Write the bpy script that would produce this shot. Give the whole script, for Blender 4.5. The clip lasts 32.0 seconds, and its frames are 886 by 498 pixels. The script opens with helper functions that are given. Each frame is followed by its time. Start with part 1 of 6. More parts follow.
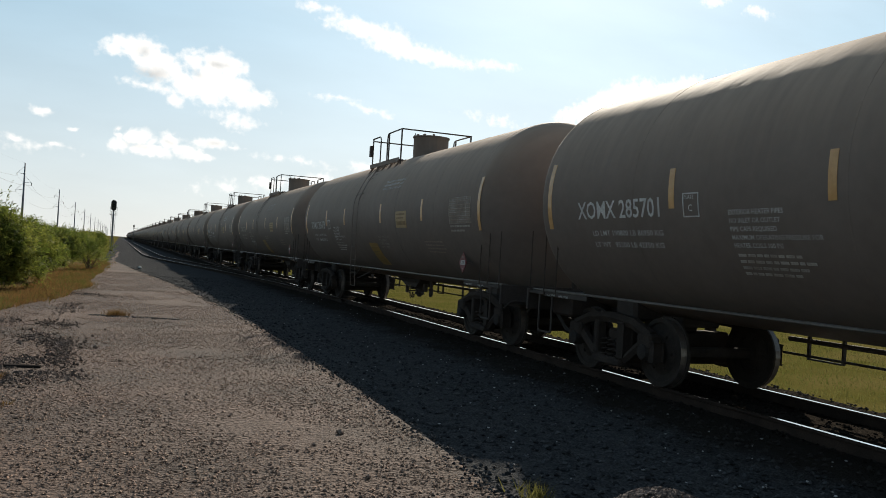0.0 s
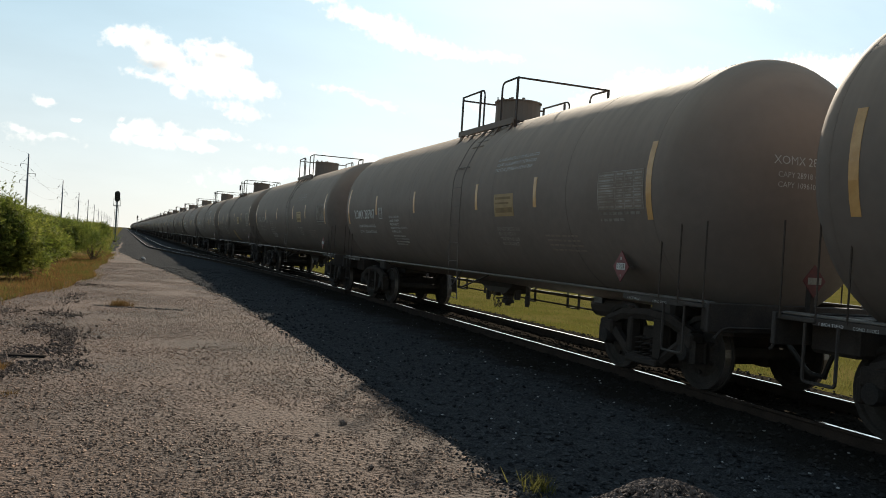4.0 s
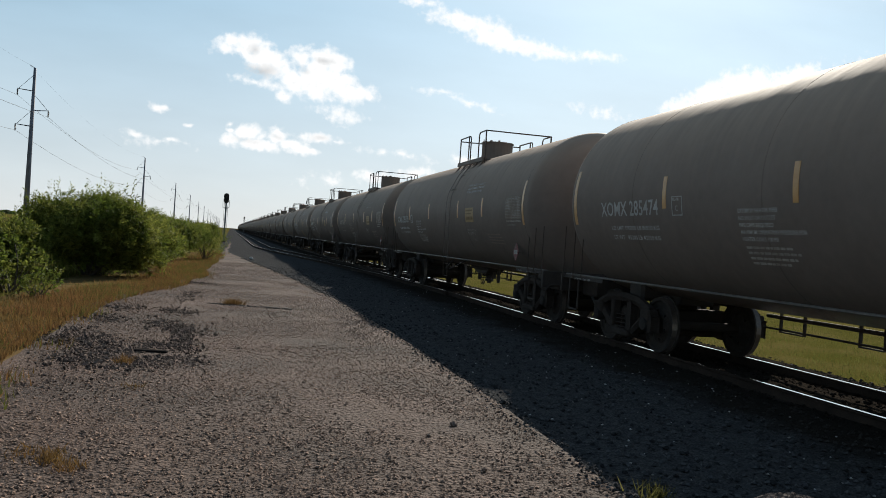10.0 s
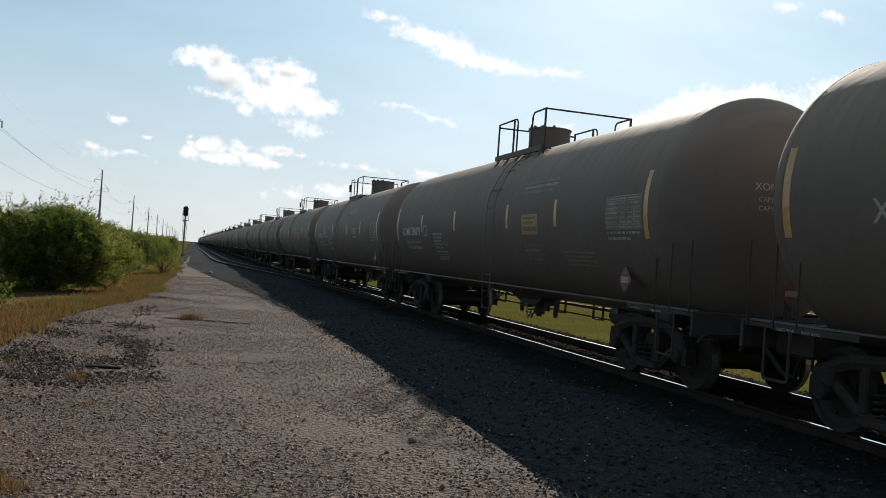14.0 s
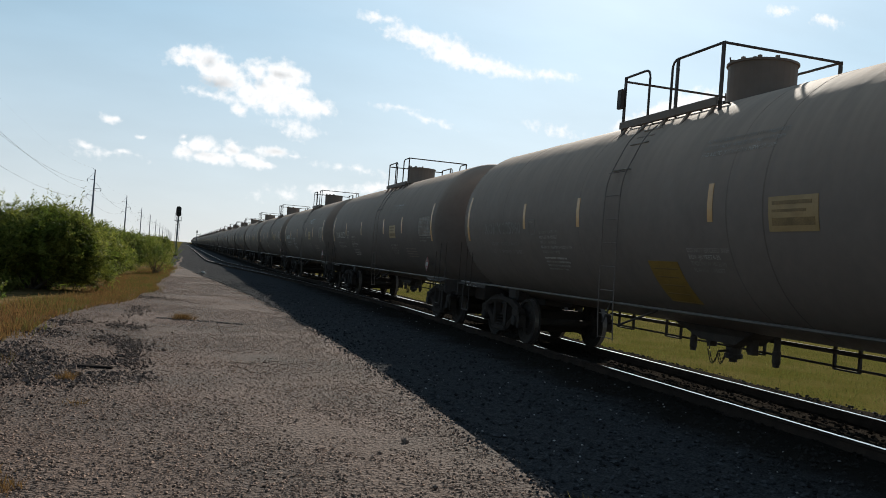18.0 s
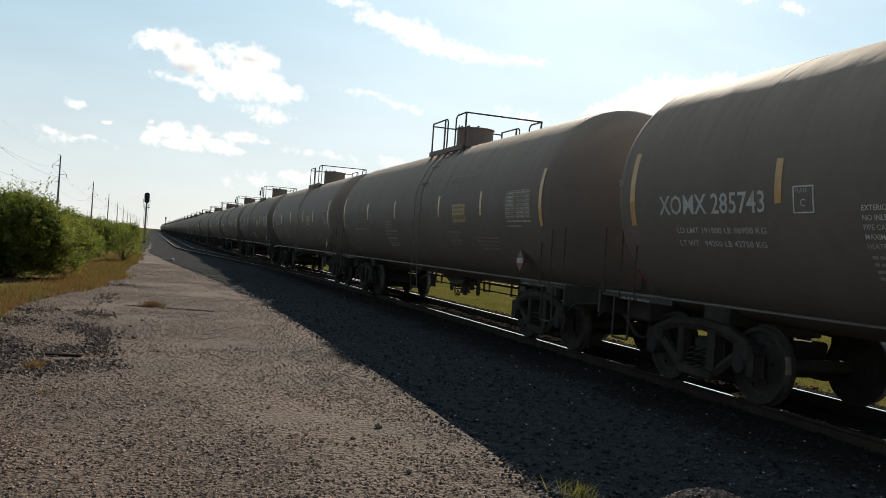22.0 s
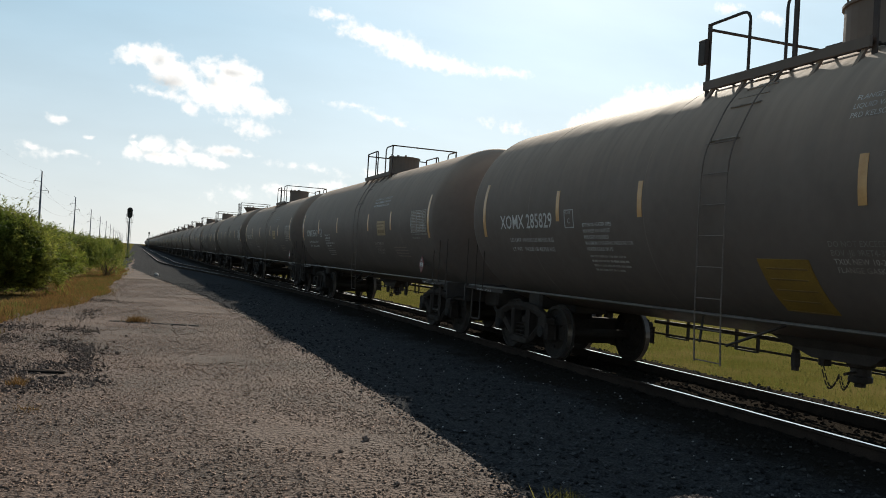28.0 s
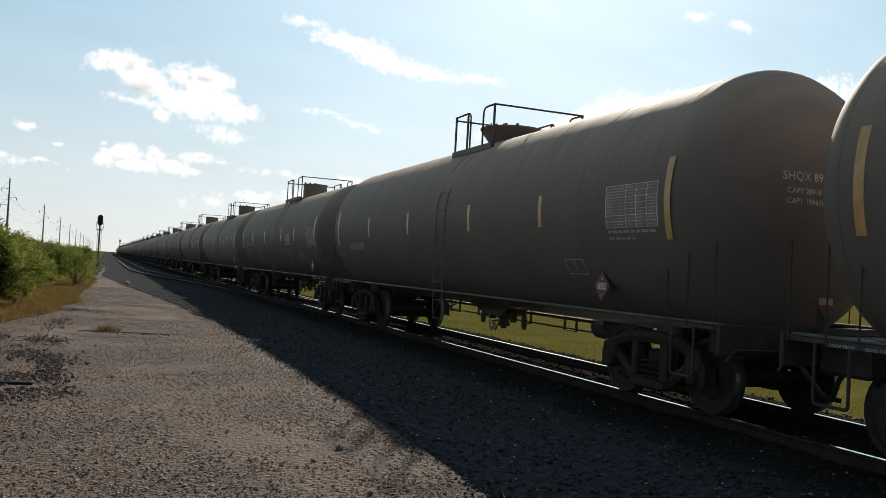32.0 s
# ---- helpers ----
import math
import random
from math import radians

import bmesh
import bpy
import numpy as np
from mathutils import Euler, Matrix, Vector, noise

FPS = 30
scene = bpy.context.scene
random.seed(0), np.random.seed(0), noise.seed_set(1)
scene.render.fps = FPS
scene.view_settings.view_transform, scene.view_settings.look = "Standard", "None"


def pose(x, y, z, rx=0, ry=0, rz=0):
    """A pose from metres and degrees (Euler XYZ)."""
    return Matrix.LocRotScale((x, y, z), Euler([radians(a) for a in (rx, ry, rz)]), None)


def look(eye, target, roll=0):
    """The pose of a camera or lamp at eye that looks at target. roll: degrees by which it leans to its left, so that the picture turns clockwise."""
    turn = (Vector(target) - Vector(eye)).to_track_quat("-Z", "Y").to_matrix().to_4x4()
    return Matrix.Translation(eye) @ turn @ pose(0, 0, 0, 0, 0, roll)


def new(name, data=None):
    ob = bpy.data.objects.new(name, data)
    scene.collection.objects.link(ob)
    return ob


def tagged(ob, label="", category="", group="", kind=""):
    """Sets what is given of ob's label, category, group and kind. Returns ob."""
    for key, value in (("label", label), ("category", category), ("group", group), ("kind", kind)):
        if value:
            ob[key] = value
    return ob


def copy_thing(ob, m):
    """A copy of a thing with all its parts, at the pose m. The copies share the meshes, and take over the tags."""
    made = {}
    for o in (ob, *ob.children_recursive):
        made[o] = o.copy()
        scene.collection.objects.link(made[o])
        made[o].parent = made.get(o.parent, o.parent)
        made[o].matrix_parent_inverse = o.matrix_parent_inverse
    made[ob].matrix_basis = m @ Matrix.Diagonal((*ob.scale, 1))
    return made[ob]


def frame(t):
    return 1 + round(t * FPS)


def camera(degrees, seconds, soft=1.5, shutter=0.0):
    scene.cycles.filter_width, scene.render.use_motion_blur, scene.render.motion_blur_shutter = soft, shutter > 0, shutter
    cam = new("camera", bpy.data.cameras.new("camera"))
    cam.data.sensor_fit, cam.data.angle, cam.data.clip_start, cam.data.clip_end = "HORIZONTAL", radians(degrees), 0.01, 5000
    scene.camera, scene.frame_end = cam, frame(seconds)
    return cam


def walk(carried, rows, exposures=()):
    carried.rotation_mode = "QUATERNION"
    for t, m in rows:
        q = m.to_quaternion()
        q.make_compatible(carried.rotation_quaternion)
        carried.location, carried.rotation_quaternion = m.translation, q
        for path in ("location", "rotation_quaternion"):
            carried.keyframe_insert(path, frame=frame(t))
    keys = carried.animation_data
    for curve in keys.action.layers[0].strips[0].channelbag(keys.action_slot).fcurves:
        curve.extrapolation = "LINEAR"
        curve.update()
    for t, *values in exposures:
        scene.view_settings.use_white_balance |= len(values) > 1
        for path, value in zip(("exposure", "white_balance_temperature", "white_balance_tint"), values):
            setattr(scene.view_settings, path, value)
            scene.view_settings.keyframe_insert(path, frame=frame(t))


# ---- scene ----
# ---- camera and its walk ----
SECONDS = 32.0
cam = camera(56.13, SECONDS, soft=0.9)
PATH = [
    (0.0, 0.069, -0.055, 1.689, 90.46, -3.47, -21.29),
    (0.5, 0.064, -0.048, 1.682, 90.21, -3.81, -21.32),
    (1.0, 0.066, -0.051, 1.684, 90.05, -4.10, -21.29),
    (1.5, 0.061, -0.056, 1.686, 90.39, -4.31, -21.67),
    (2.0, 0.058, -0.054, 1.684, 90.41, -4.27, -21.74),
    (2.5, 0.062, -0.046, 1.678, 90.23, -4.18, -21.09),
    (3.0, 0.070, -0.049, 1.684, 90.04, -3.95, -20.82),
    (3.5, 0.066, -0.057, 1.685, 89.98, -3.59, -20.92),
    (5.5, 0.064, -0.054, 1.677, 89.40, -4.10, -21.62),
    (6.0, 0.071, -0.048, 1.682, 89.50, -3.87, -21.58),
    (6.5, 0.061, -0.046, 1.679, 89.92, -4.04, -21.38),
    (7.0, 0.062, -0.047, 1.678, 90.24, -4.09, -20.98),
    (7.5, 0.058, -0.050, 1.680, 90.28, -4.29, -20.49),
    (8.0, 0.053, -0.049, 1.686, 91.09, -4.45, -19.16),
    (8.5, 0.030, -0.043, 1.690, 91.60, -3.87, -17.62),
    (9.0, -0.001, -0.023, 1.681, 90.88, -2.97, -16.39),
    (9.5, -0.036, -0.004, 1.667, 89.49, -3.09, -15.17),
    (10.0, -0.053, -0.005, 1.684, 89.55, -3.96, -14.36),
    (10.5, -0.049, -0.006, 1.685, 89.93, -4.45, -14.04),
    (11.0, -0.037, -0.005, 1.681, 90.12, -4.40, -13.98),
    (11.5, -0.035, -0.004, 1.678, 90.25, -4.24, -13.83),
    (12.0, -0.033, 0.008, 1.676, 90.42, -4.20, -13.77),
    (12.5, -0.027, 0.003, 1.681, 90.33, -4.08, -14.01),
    (13.0, -0.028, 0.001, 1.680, 90.66, -4.33, -15.20),
    (13.5, -0.019, 0.012, 1.689, 90.84, -4.23, -16.48),
    (15.5, -0.013, 0.032, 1.682, 90.14, -4.09, -17.30),
    (16.0, -0.016, 0.028, 1.677, 90.15, -4.26, -17.13),
    (16.5, -0.020, 0.025, 1.684, 90.19, -4.38, -16.65),
    (17.0, -0.028, 0.022, 1.679, 90.51, -4.53, -16.54),
    (17.5, -0.024, 0.026, 1.679, 90.77, -4.57, -16.81),
    (18.0, -0.017, 0.029, 1.679, 90.85, -4.37, -17.42),
    (18.5, -0.015, 0.038, 1.678, 90.50, -4.33, -17.50),
    (19.0, -0.016, 0.032, 1.680, 90.44, -4.47, -18.40),
    (19.5, -0.014, 0.046, 1.676, 90.39, -4.36, -19.23),
    (20.0, -0.020, 0.041, 1.677, 90.44, -4.39, -19.31),
    (20.5, -0.015, 0.035, 1.677, 90.32, -4.21, -19.25),
    (21.0, -0.021, 0.028, 1.674, 90.33, -4.20, -19.15),
    (21.5, -0.024, 0.023, 1.674, 90.23, -4.22, -19.24),
    (22.0, -0.027, 0.020, 1.675, 90.03, -4.16, -19.37),
    (22.5, -0.023, 0.024, 1.672, 90.09, -3.80, -19.67),
    (23.0, -0.021, 0.017, 1.669, 90.55, -3.67, -20.22),
    (23.5, -0.018, 0.020, 1.674, 90.67, -3.36, -20.53),
    (24.0, -0.023, 0.023, 1.668, 90.61, -3.15, -20.56),
    (24.5, -0.017, 0.011, 1.674, 91.14, -3.03, -20.68),
    (25.0, -0.014, 0.014, 1.678, 91.72, -3.15, -20.90),
    (25.5, -0.013, 0.020, 1.674, 91.47, -3.14, -20.91),
    (27.5, -0.021, 0.022, 1.676, 91.02, -3.22, -20.89),
    (28.0, -0.031, 0.018, 1.670, 90.89, -3.46, -20.39),
    (28.5, -0.026, 0.016, 1.667, 90.73, -3.56, -20.50),
    (29.0, -0.022, 0.019, 1.675, 90.85, -3.46, -20.94),
    (29.5, -0.021, 0.022, 1.675, 91.15, -3.40, -21.33),
    (30.0, -0.016, 0.028, 1.673, 91.37, -3.25, -21.52),
    (30.5, -0.014, 0.028, 1.671, 91.60, -3.17, -21.79),
    (31.0, -0.017, 0.023, 1.673, 91.81, -3.33, -22.05),
    (31.5, -0.012, 0.028, 1.676, 91.63, -3.17, -22.12),
    (32.0, -0.018, 0.018, 1.681, 91.44, -3.19, -22.15),
]
walk(cam, [(t, pose(x, y, z, rx, ry, rz)) for t, x, y, z, rx, ry, rz in PATH],
     exposures=[(0.0, 0.24, 6810, 10), (1.0, 0.32, 6900, 10), (2.0, 0.31, 6950, 10), (3.5, 0.37, 7000, 10), (5.5, 0.52, 7230, 10), (6.1, 0.52, 7230, 10),
                (7.0, 0.28, 6720, 10), (9.0, 0.15, 6550, 10), (12.5, 0.11, 6550, 10), (15.5, 0.22, 6600, 10), (16.0, 0.23, 6600, 10), (17.0, 0.16, 6550, 10), (18.0, 0.12, 6500, 10), (19.0, 0.22, 6880, 10), (20.0, 0.25, 6650, 10),
                (21.0, 0.26, 6810, 10), (23.0, 0.31, 6950, 10), (25.0, 0.12, 6500, 10), (28.0, 0.23, 6800, 10), (32.0, 0.23, 6800, 10)])

# ---- plan: x across the track, y along it, away from the camera, z up from the road ----
RAIL_Z = 0.12            # top of the rail
TRACK_X = 7.68           # middle of the main track
HALF_GAUGE = 0.755       # middle of the track to middle of a rail
CAR_PITCH = 17.538       # from coupling to coupling
TANK_R, TANK_Z = 1.65, 2.54
SUN_AZ, SUN_EL = 28.9, 27.0


def travelled(t):
    """Metres that the train has gone since the start."""
    return 10.035 * t + 0.0173 * t * t


def car_start(n):
    return 3.617 + CAR_PITCH * n


def siding_shift(y):
    """How far the siding has swung away from the main track."""
    s = min(max((y - 24.0) / 62.0, 0.0), 1.0)
    return 4.75 * s * s * (3 - 2 * s)


def ballast_edge(y):
    s = min(max((y - 13.5) / 62.0, 0.0), 1.0)
    near = min(max((9.5 - y) / 4.0, 0.0), 1.0)
    return 2.64 - 3.6 * s * s * (3 - 2 * s) - 0.13 * near


# ---- sky and sun ----
def make_world():
    world = bpy.data.worlds.new("sky")
    scene.world = world
    world.use_nodes = True
    nt = world.node_tree
    nt.nodes.clear()
    out = nt.nodes.new("ShaderNodeOutputWorld")
    bg = nt.nodes.new("ShaderNodeBackground")
    sky = nt.nodes.new("ShaderNodeTexSky")
    sky.sky_type, sky.sun_disc = "NISHITA", False
    sky.sun_elevation, sky.sun_rotation = radians(SUN_EL), radians(SUN_AZ)
    sky.air_density, sky.dust_density, sky.ozone_density = 1.0, 0.5, 1.5
    bg.inputs["Strength"].default_value = SKY_STRENGTH

    def math_node(op, a, b=None, c=None, clamp=False):
        n = nt.nodes.new("ShaderNodeMath")
        n.operation, n.use_clamp = op, clamp
        for i, v in enumerate((a, b, c)):
            if v is None:
                continue
            if isinstance(v, (int, float)):
                n.inputs[i].default_value = v
            else:
                nt.links.new(v, n.inputs[i])
        return n.outputs[0]

    coord = nt.nodes.new("ShaderNodeTexCoord")
    sep = nt.nodes.new("ShaderNodeSeparateXYZ")
    nt.links.new(coord.outputs["Generated"], sep.inputs[0])
    ahead = math_node("MAXIMUM", sep.outputs[1], 0.05)
    a = math_node("DIVIDE", sep.outputs[0], ahead)
    b = math_node("DIVIDE", sep.outputs[2], ahead)
    comb = nt.nodes.new("ShaderNodeCombineXYZ")
    nt.links.new(a, comb.inputs[0])
    nt.links.new(b, comb.inputs[1])
    fine = nt.nodes.new("ShaderNodeTexNoise")
    fine.inputs["Scale"].default_value, fine.inputs["Detail"].default_value = 42.0, 8.0
    fine.inputs["Roughness"].default_value = 0.62
    nt.links.new(comb.outputs[0], fine.inputs["Vector"])
    broad = nt.nodes.new("ShaderNodeTexNoise")
    broad.inputs["Scale"].default_value, broad.inputs["Detail"].default_value = 15.0, 4.0
    nt.links.new(comb.outputs[0], broad.inputs["Vector"])
    # puffs of cloud: tangents to the right and up, half sizes, slope, weight
    main_cloud = (
        (-0.012, 0.212, 0.022, 0.012, 0.08, 1.00), (0.012, 0.208, 0.025, 0.016, -0.12, 1.00), (0.036, 0.193, 0.025, 0.016, -0.32, 1.00),
        (0.060, 0.179, 0.021, 0.015, -0.27, 0.95), (0.051, 0.162, 0.012, 0.008, -0.08, 0.80), (0.099, 0.203, 0.026, 0.018, -0.12, 1.00),
        (0.090, 0.183, 0.024, 0.011, -0.17, 0.95), (0.124, 0.185, 0.016, 0.010, -0.17, 0.80), (0.145, 0.172, 0.019, 0.010, 0.02, 1.00),
        (0.112, 0.149, 0.026, 0.010, -0.25, 0.55), (0.128, 0.143, 0.022, 0.009, -0.15, 0.60), (0.068, 0.206, 0.017, 0.011, -0.07, 0.90),
        (0.012, 0.172, 0.024, 0.005, -0.08, 0.50), (0.080, 0.178, 0.040, 0.017, -0.30, 0.85), (0.118, 0.176, 0.034, 0.015, -0.30, 0.90),
        (0.095, 0.192, 0.030, 0.020, -0.20, 0.95), (0.040, 0.172, 0.022, 0.010, -0.30, 0.60),
    )
    low_clouds = (
        (-0.008, 0.102, 0.012, 0.009, -0.30, 1.00), (0.013, 0.113, 0.018, 0.009, 0.11, 1.00), (0.027, 0.100, 0.029, 0.007, -0.05, 1.00),
        (0.046, 0.114, 0.013, 0.009, 0.01, 1.00), (0.066, 0.102, 0.019, 0.008, -0.20, 1.00), (0.095, 0.114, 0.022, 0.007, 0.01, 0.95),
        (0.080, 0.098, 0.015, 0.005, -0.20, 0.80), (0.114, 0.113, 0.011, 0.003, 0.01, 0.60), (-0.009, 0.116, 0.005, 0.003, 0.11, 0.60),
        (-0.089, 0.132, 0.012, 0.005, 0.00, 0.85), (-0.054, 0.115, 0.007, 0.003, 0.01, 0.75), (-0.112, 0.100, 0.012, 0.004, -0.10, 0.65),
        (-0.072, 0.096, 0.014, 0.004, -0.05, 0.70), (-0.085, 0.094, 0.034, 0.006, 0.00, 0.42), (-0.010, 0.123, 0.005, 0.003, 0.11, 0.50),
    )
    wisps = (
        (0.262, 0.275, 0.034, 0.013, -0.10, 0.85), (0.300, 0.266, 0.040, 0.017, -0.20, 0.90), (0.342, 0.256, 0.040, 0.013, -0.16, 0.85),
        (0.389, 0.251, 0.043, 0.009, 0.00, 0.75), (0.440, 0.254, 0.036, 0.008, 0.10, 0.70), (0.243, 0.186, 0.033, 0.004, 0.00, 0.50),
        (0.280, 0.177, 0.032, 0.006, -0.20, 0.55), (0.204, 0.292, 0.017, 0.006, 0.05, 0.60), (0.166, 0.077, 0.028, 0.008, 0.15, 0.70),
        (0.219, 0.085, 0.021, 0.006, 0.10, 0.60), (0.196, 0.104, 0.043, 0.005, -0.02, 0.40), (0.268, 0.104, 0.044, 0.006, 0.00, 0.35),
        (0.109, 0.065, 0.034, 0.009, 0.09, 0.35), (0.622, 0.221, 0.059, 0.020, 0.43, 1.00), (0.681, 0.242, 0.074, 0.021, 0.21, 1.00),
        (0.748, 0.261, 0.061, 0.015, 0.17, 0.90), (0.565, 0.202, 0.028, 0.009, 0.39, 0.70), (0.791, 0.396, 0.029, 0.007, 0.17, 0.60),
        (0.873, 0.395, 0.028, 0.008, 0.08, 0.50), (0.213, 0.291, 0.017, 0.005, 0.07, 0.50), (0.946, 0.295, 0.190, 0.026, 0.25, 0.90),
        (0.455, 0.182, 0.051, 0.007, -0.07, 0.30),
    )
    shaded = (
        (0.019, 0.186, 0.019, 0.007, 0.08, 0.85), (0.012, 0.209, 0.008, 0.006, 0.03, 0.55), (0.096, 0.207, 0.010, 0.004, -0.26, 0.60),
        (0.072, 0.194, 0.009, 0.005, -0.36, 0.40), (0.009, 0.104, 0.019, 0.004, 0.00, 0.30), (0.095, 0.114, 0.011, 0.004, 0.01, 0.40),
        (0.046, 0.113, 0.008, 0.003, -0.19, 0.35),
    )

    # rags at the edges: the place itself is shaken by a noise
    warp = nt.nodes.new("ShaderNodeTexNoise")
    warp.inputs["Scale"].default_value, warp.inputs["Detail"].default_value = 26.0, 5.0
    nt.links.new(comb.outputs[0], warp.inputs["Vector"])
    shake = nt.nodes.new("ShaderNodeVectorMath")
    shake.operation = "MULTIPLY_ADD"
    shake.inputs[1].default_value = (0.022, 0.016, 0)
    nt.links.new(warp.outputs["Color"], shake.inputs[0])
    back = nt.nodes.new("ShaderNodeVectorMath")
    back.operation = "SUBTRACT"
    back.inputs[1].default_value = (0.011, 0.008, 0)
    nt.links.new(comb.outputs[0], back.inputs[0])
    nt.links.new(back.outputs[0], shake.inputs[2])

    def puffs(rows):
        total = None
        for px, py, rx, ry, slope, weight in rows:
            m = nt.nodes.new("ShaderNodeMapping")
            m.vector_type = "TEXTURE"
            m.inputs["Location"].default_value = (px, py, 0)
            m.inputs["Rotation"].default_value = (0, 0, math.atan(slope))
            m.inputs["Scale"].default_value = (rx, ry, 1)
            nt.links.new(shake.outputs[0], m.inputs["Vector"])
            ln = nt.nodes.new("ShaderNodeVectorMath")
            ln.operation = "LENGTH"
            nt.links.new(m.outputs[0], ln.inputs[0])
            v = math_node("MULTIPLY", math_node("SUBTRACT", 1.42, ln.outputs["Value"]), weight)
            total = v if total is None else math_node("MAXIMUM", total, v)
        return total

    total = puffs(main_cloud + low_clouds + wisps)
    grey = math_node("MULTIPLY", math_node("MAXIMUM", puffs(shaded), 0.0), 0.40, clamp=True)
    curl = nt.nodes.new("ShaderNodeTexNoise")
    curl.inputs["Scale"].default_value, curl.inputs["Detail"].default_value = 120.0, 4.0
    nt.links.new(comb.outputs[0], curl.inputs["Vector"])
    bumpy = math_node("ADD", math_node("MULTIPLY", math_node("SUBTRACT", fine.outputs[0], 0.5), 1.7),
                      math_node("MULTIPLY", math_node("SUBTRACT", broad.outputs[0], 0.5), 0.8))
    bumpy = math_node("ADD", bumpy, math_node("MULTIPLY", math_node("SUBTRACT", curl.outputs[0], 0.5), 1.0))
    dens = math_node("ADD", math_node("MINIMUM", total, 0.95), bumpy)
    ramp = nt.nodes.new("ShaderNodeMapRange")
    ramp.interpolation_type = "SMOOTHSTEP"
    ramp.inputs["From Min"].default_value, ramp.inputs["From Max"].default_value = 0.05, 0.98
    nt.links.new(dens, ramp.inputs["Value"])
    front = math_node("GREATER_THAN", sep.outputs[1], 0.1)
    cover = math_node("MULTIPLY", ramp.outputs[0], front, clamp=True)
    # thick parts go grey
    thick = nt.nodes.new("ShaderNodeMapRange")
    thick.inputs["From Min"].default_value, thick.inputs["From Max"].default_value = 1.0, 1.5
    thick.inputs["To Min"].default_value, thick.inputs["To Max"].default_value = 1.0, 0.86
    nt.links.new(dens, thick.inputs["Value"])
    lit = nt.nodes.new("ShaderNodeMix")
    lit.data_type = "RGBA"
    nt.links.new(math_node("MULTIPLY", cover, 0.92), lit.inputs["Factor"])
    # a thin high veil, thickest low over the horizon
    veil = nt.nodes.new("ShaderNodeMapRange")
    veil.interpolation_type = "SMOOTHSTEP"
    veil.inputs["From Min"].default_value, veil.inputs["From Max"].default_value = 0.0, 0.75
    veil.inputs["To Min"].default_value, veil.inputs["To Max"].default_value = 0.86, 0.25
    nt.links.new(sep.outputs[2], veil.inputs["Value"])
    low = nt.nodes.new("ShaderNodeMapRange")
    low.inputs["From Min"].default_value, low.inputs["From Max"].default_value = 0.0, 0.26
    nt.links.new(sep.outputs[2], low.inputs["Value"])
    tone = nt.nodes.new("ShaderNodeMix")
    tone.data_type = "RGBA"
    tone.inputs[6].default_value, tone.inputs[7].default_value = VEIL_LOW, VEIL_HIGH
    nt.links.new(low.outputs[0], tone.inputs["Factor"])
    hazy = nt.nodes.new("ShaderNodeMix")
    hazy.data_type = "RGBA"
    nt.links.new(sky.outputs[0], hazy.inputs[6])
    nt.links.new(tone.outputs[2], hazy.inputs[7])
    # the sun's glow in the haze
    toward = nt.nodes.new("ShaderNodeVectorMath")
    toward.operation = "DOT_PRODUCT"
    toward.inputs[1].default_value = (math.sin(radians(SUN_AZ)) * math.cos(radians(SUN_EL)), math.cos(radians(SUN_AZ)) * math.cos(radians(SUN_EL)), math.sin(radians(SUN_EL)))
    nt.links.new(coord.outputs["Generated"], toward.inputs[0])
    # haze scatters forwards: away from the sun the veil thins
    thin = nt.nodes.new("ShaderNodeMapRange")
    thin.interpolation_type = "SMOOTHSTEP"
    thin.inputs["From Min"].default_value, thin.inputs["From Max"].default_value = -0.4, 0.72
    thin.inputs["To Min"].default_value, thin.inputs["To Max"].default_value = 0.30, 1.0
    nt.links.new(toward.outputs["Value"], thin.inputs["Value"])
    nt.links.new(math_node("MULTIPLY", veil.outputs[0], thin.outputs[0]), hazy.inputs["Factor"])
    glow = math_node("MULTIPLY", math_node("POWER", math_node("MAXIMUM", toward.outputs["Value"], 0.0), 9.0), GLOW)
    halo = nt.nodes.new("ShaderNodeVectorMath")
    halo.operation = "SCALE"
    halo.inputs[0].default_value = (0.90, 0.97, 1.0)
    nt.links.new(glow, halo.inputs["Scale"])
    bright = nt.nodes.new("ShaderNodeVectorMath")
    bright.operation = "ADD"
    # faint streaks of haze
    long = nt.nodes.new("ShaderNodeMapping")
    long.inputs["Scale"].default_value = (3.0, 11.0, 1.0)
    nt.links.new(comb.outputs[0], long.inputs["Vector"])
    streaks = nt.nodes.new("ShaderNodeTexNoise")
    streaks.inputs["Scale"].default_value, streaks.inputs["Detail"].default_value = 1.6, 5.0
    nt.links.new(long.outputs[0], streaks.inputs["Vector"])
    uneven = nt.nodes.new("ShaderNodeVectorMath")
    uneven.operation = "SCALE"
    nt.links.new(hazy.outputs[2], uneven.inputs[0])
    nt.links.new(math_node("MULTIPLY_ADD", streaks.outputs[0], 0.22, 0.89), uneven.inputs["Scale"])
    nt.links.new(uneven.outputs[0], bright.inputs[0])
    nt.links.new(halo.outputs[0], bright.inputs[1])
    nt.links.new(bright.outputs[0], lit.inputs[6])
    white = nt.nodes.new("ShaderNodeVectorMath")
    white.operation = "SCALE"
    white.inputs[0].default_value = (CLOUD, CLOUD, CLOUD)
    nt.links.new(math_node("SUBTRACT", thick.outputs[0], grey), white.inputs["Scale"])
    nt.links.new(white.outputs[0], lit.inputs[7])
    nt.links.new(lit.outputs[2], bg.inputs["Color"])
    nt.links.new(bg.outputs[0], out.inputs[0])


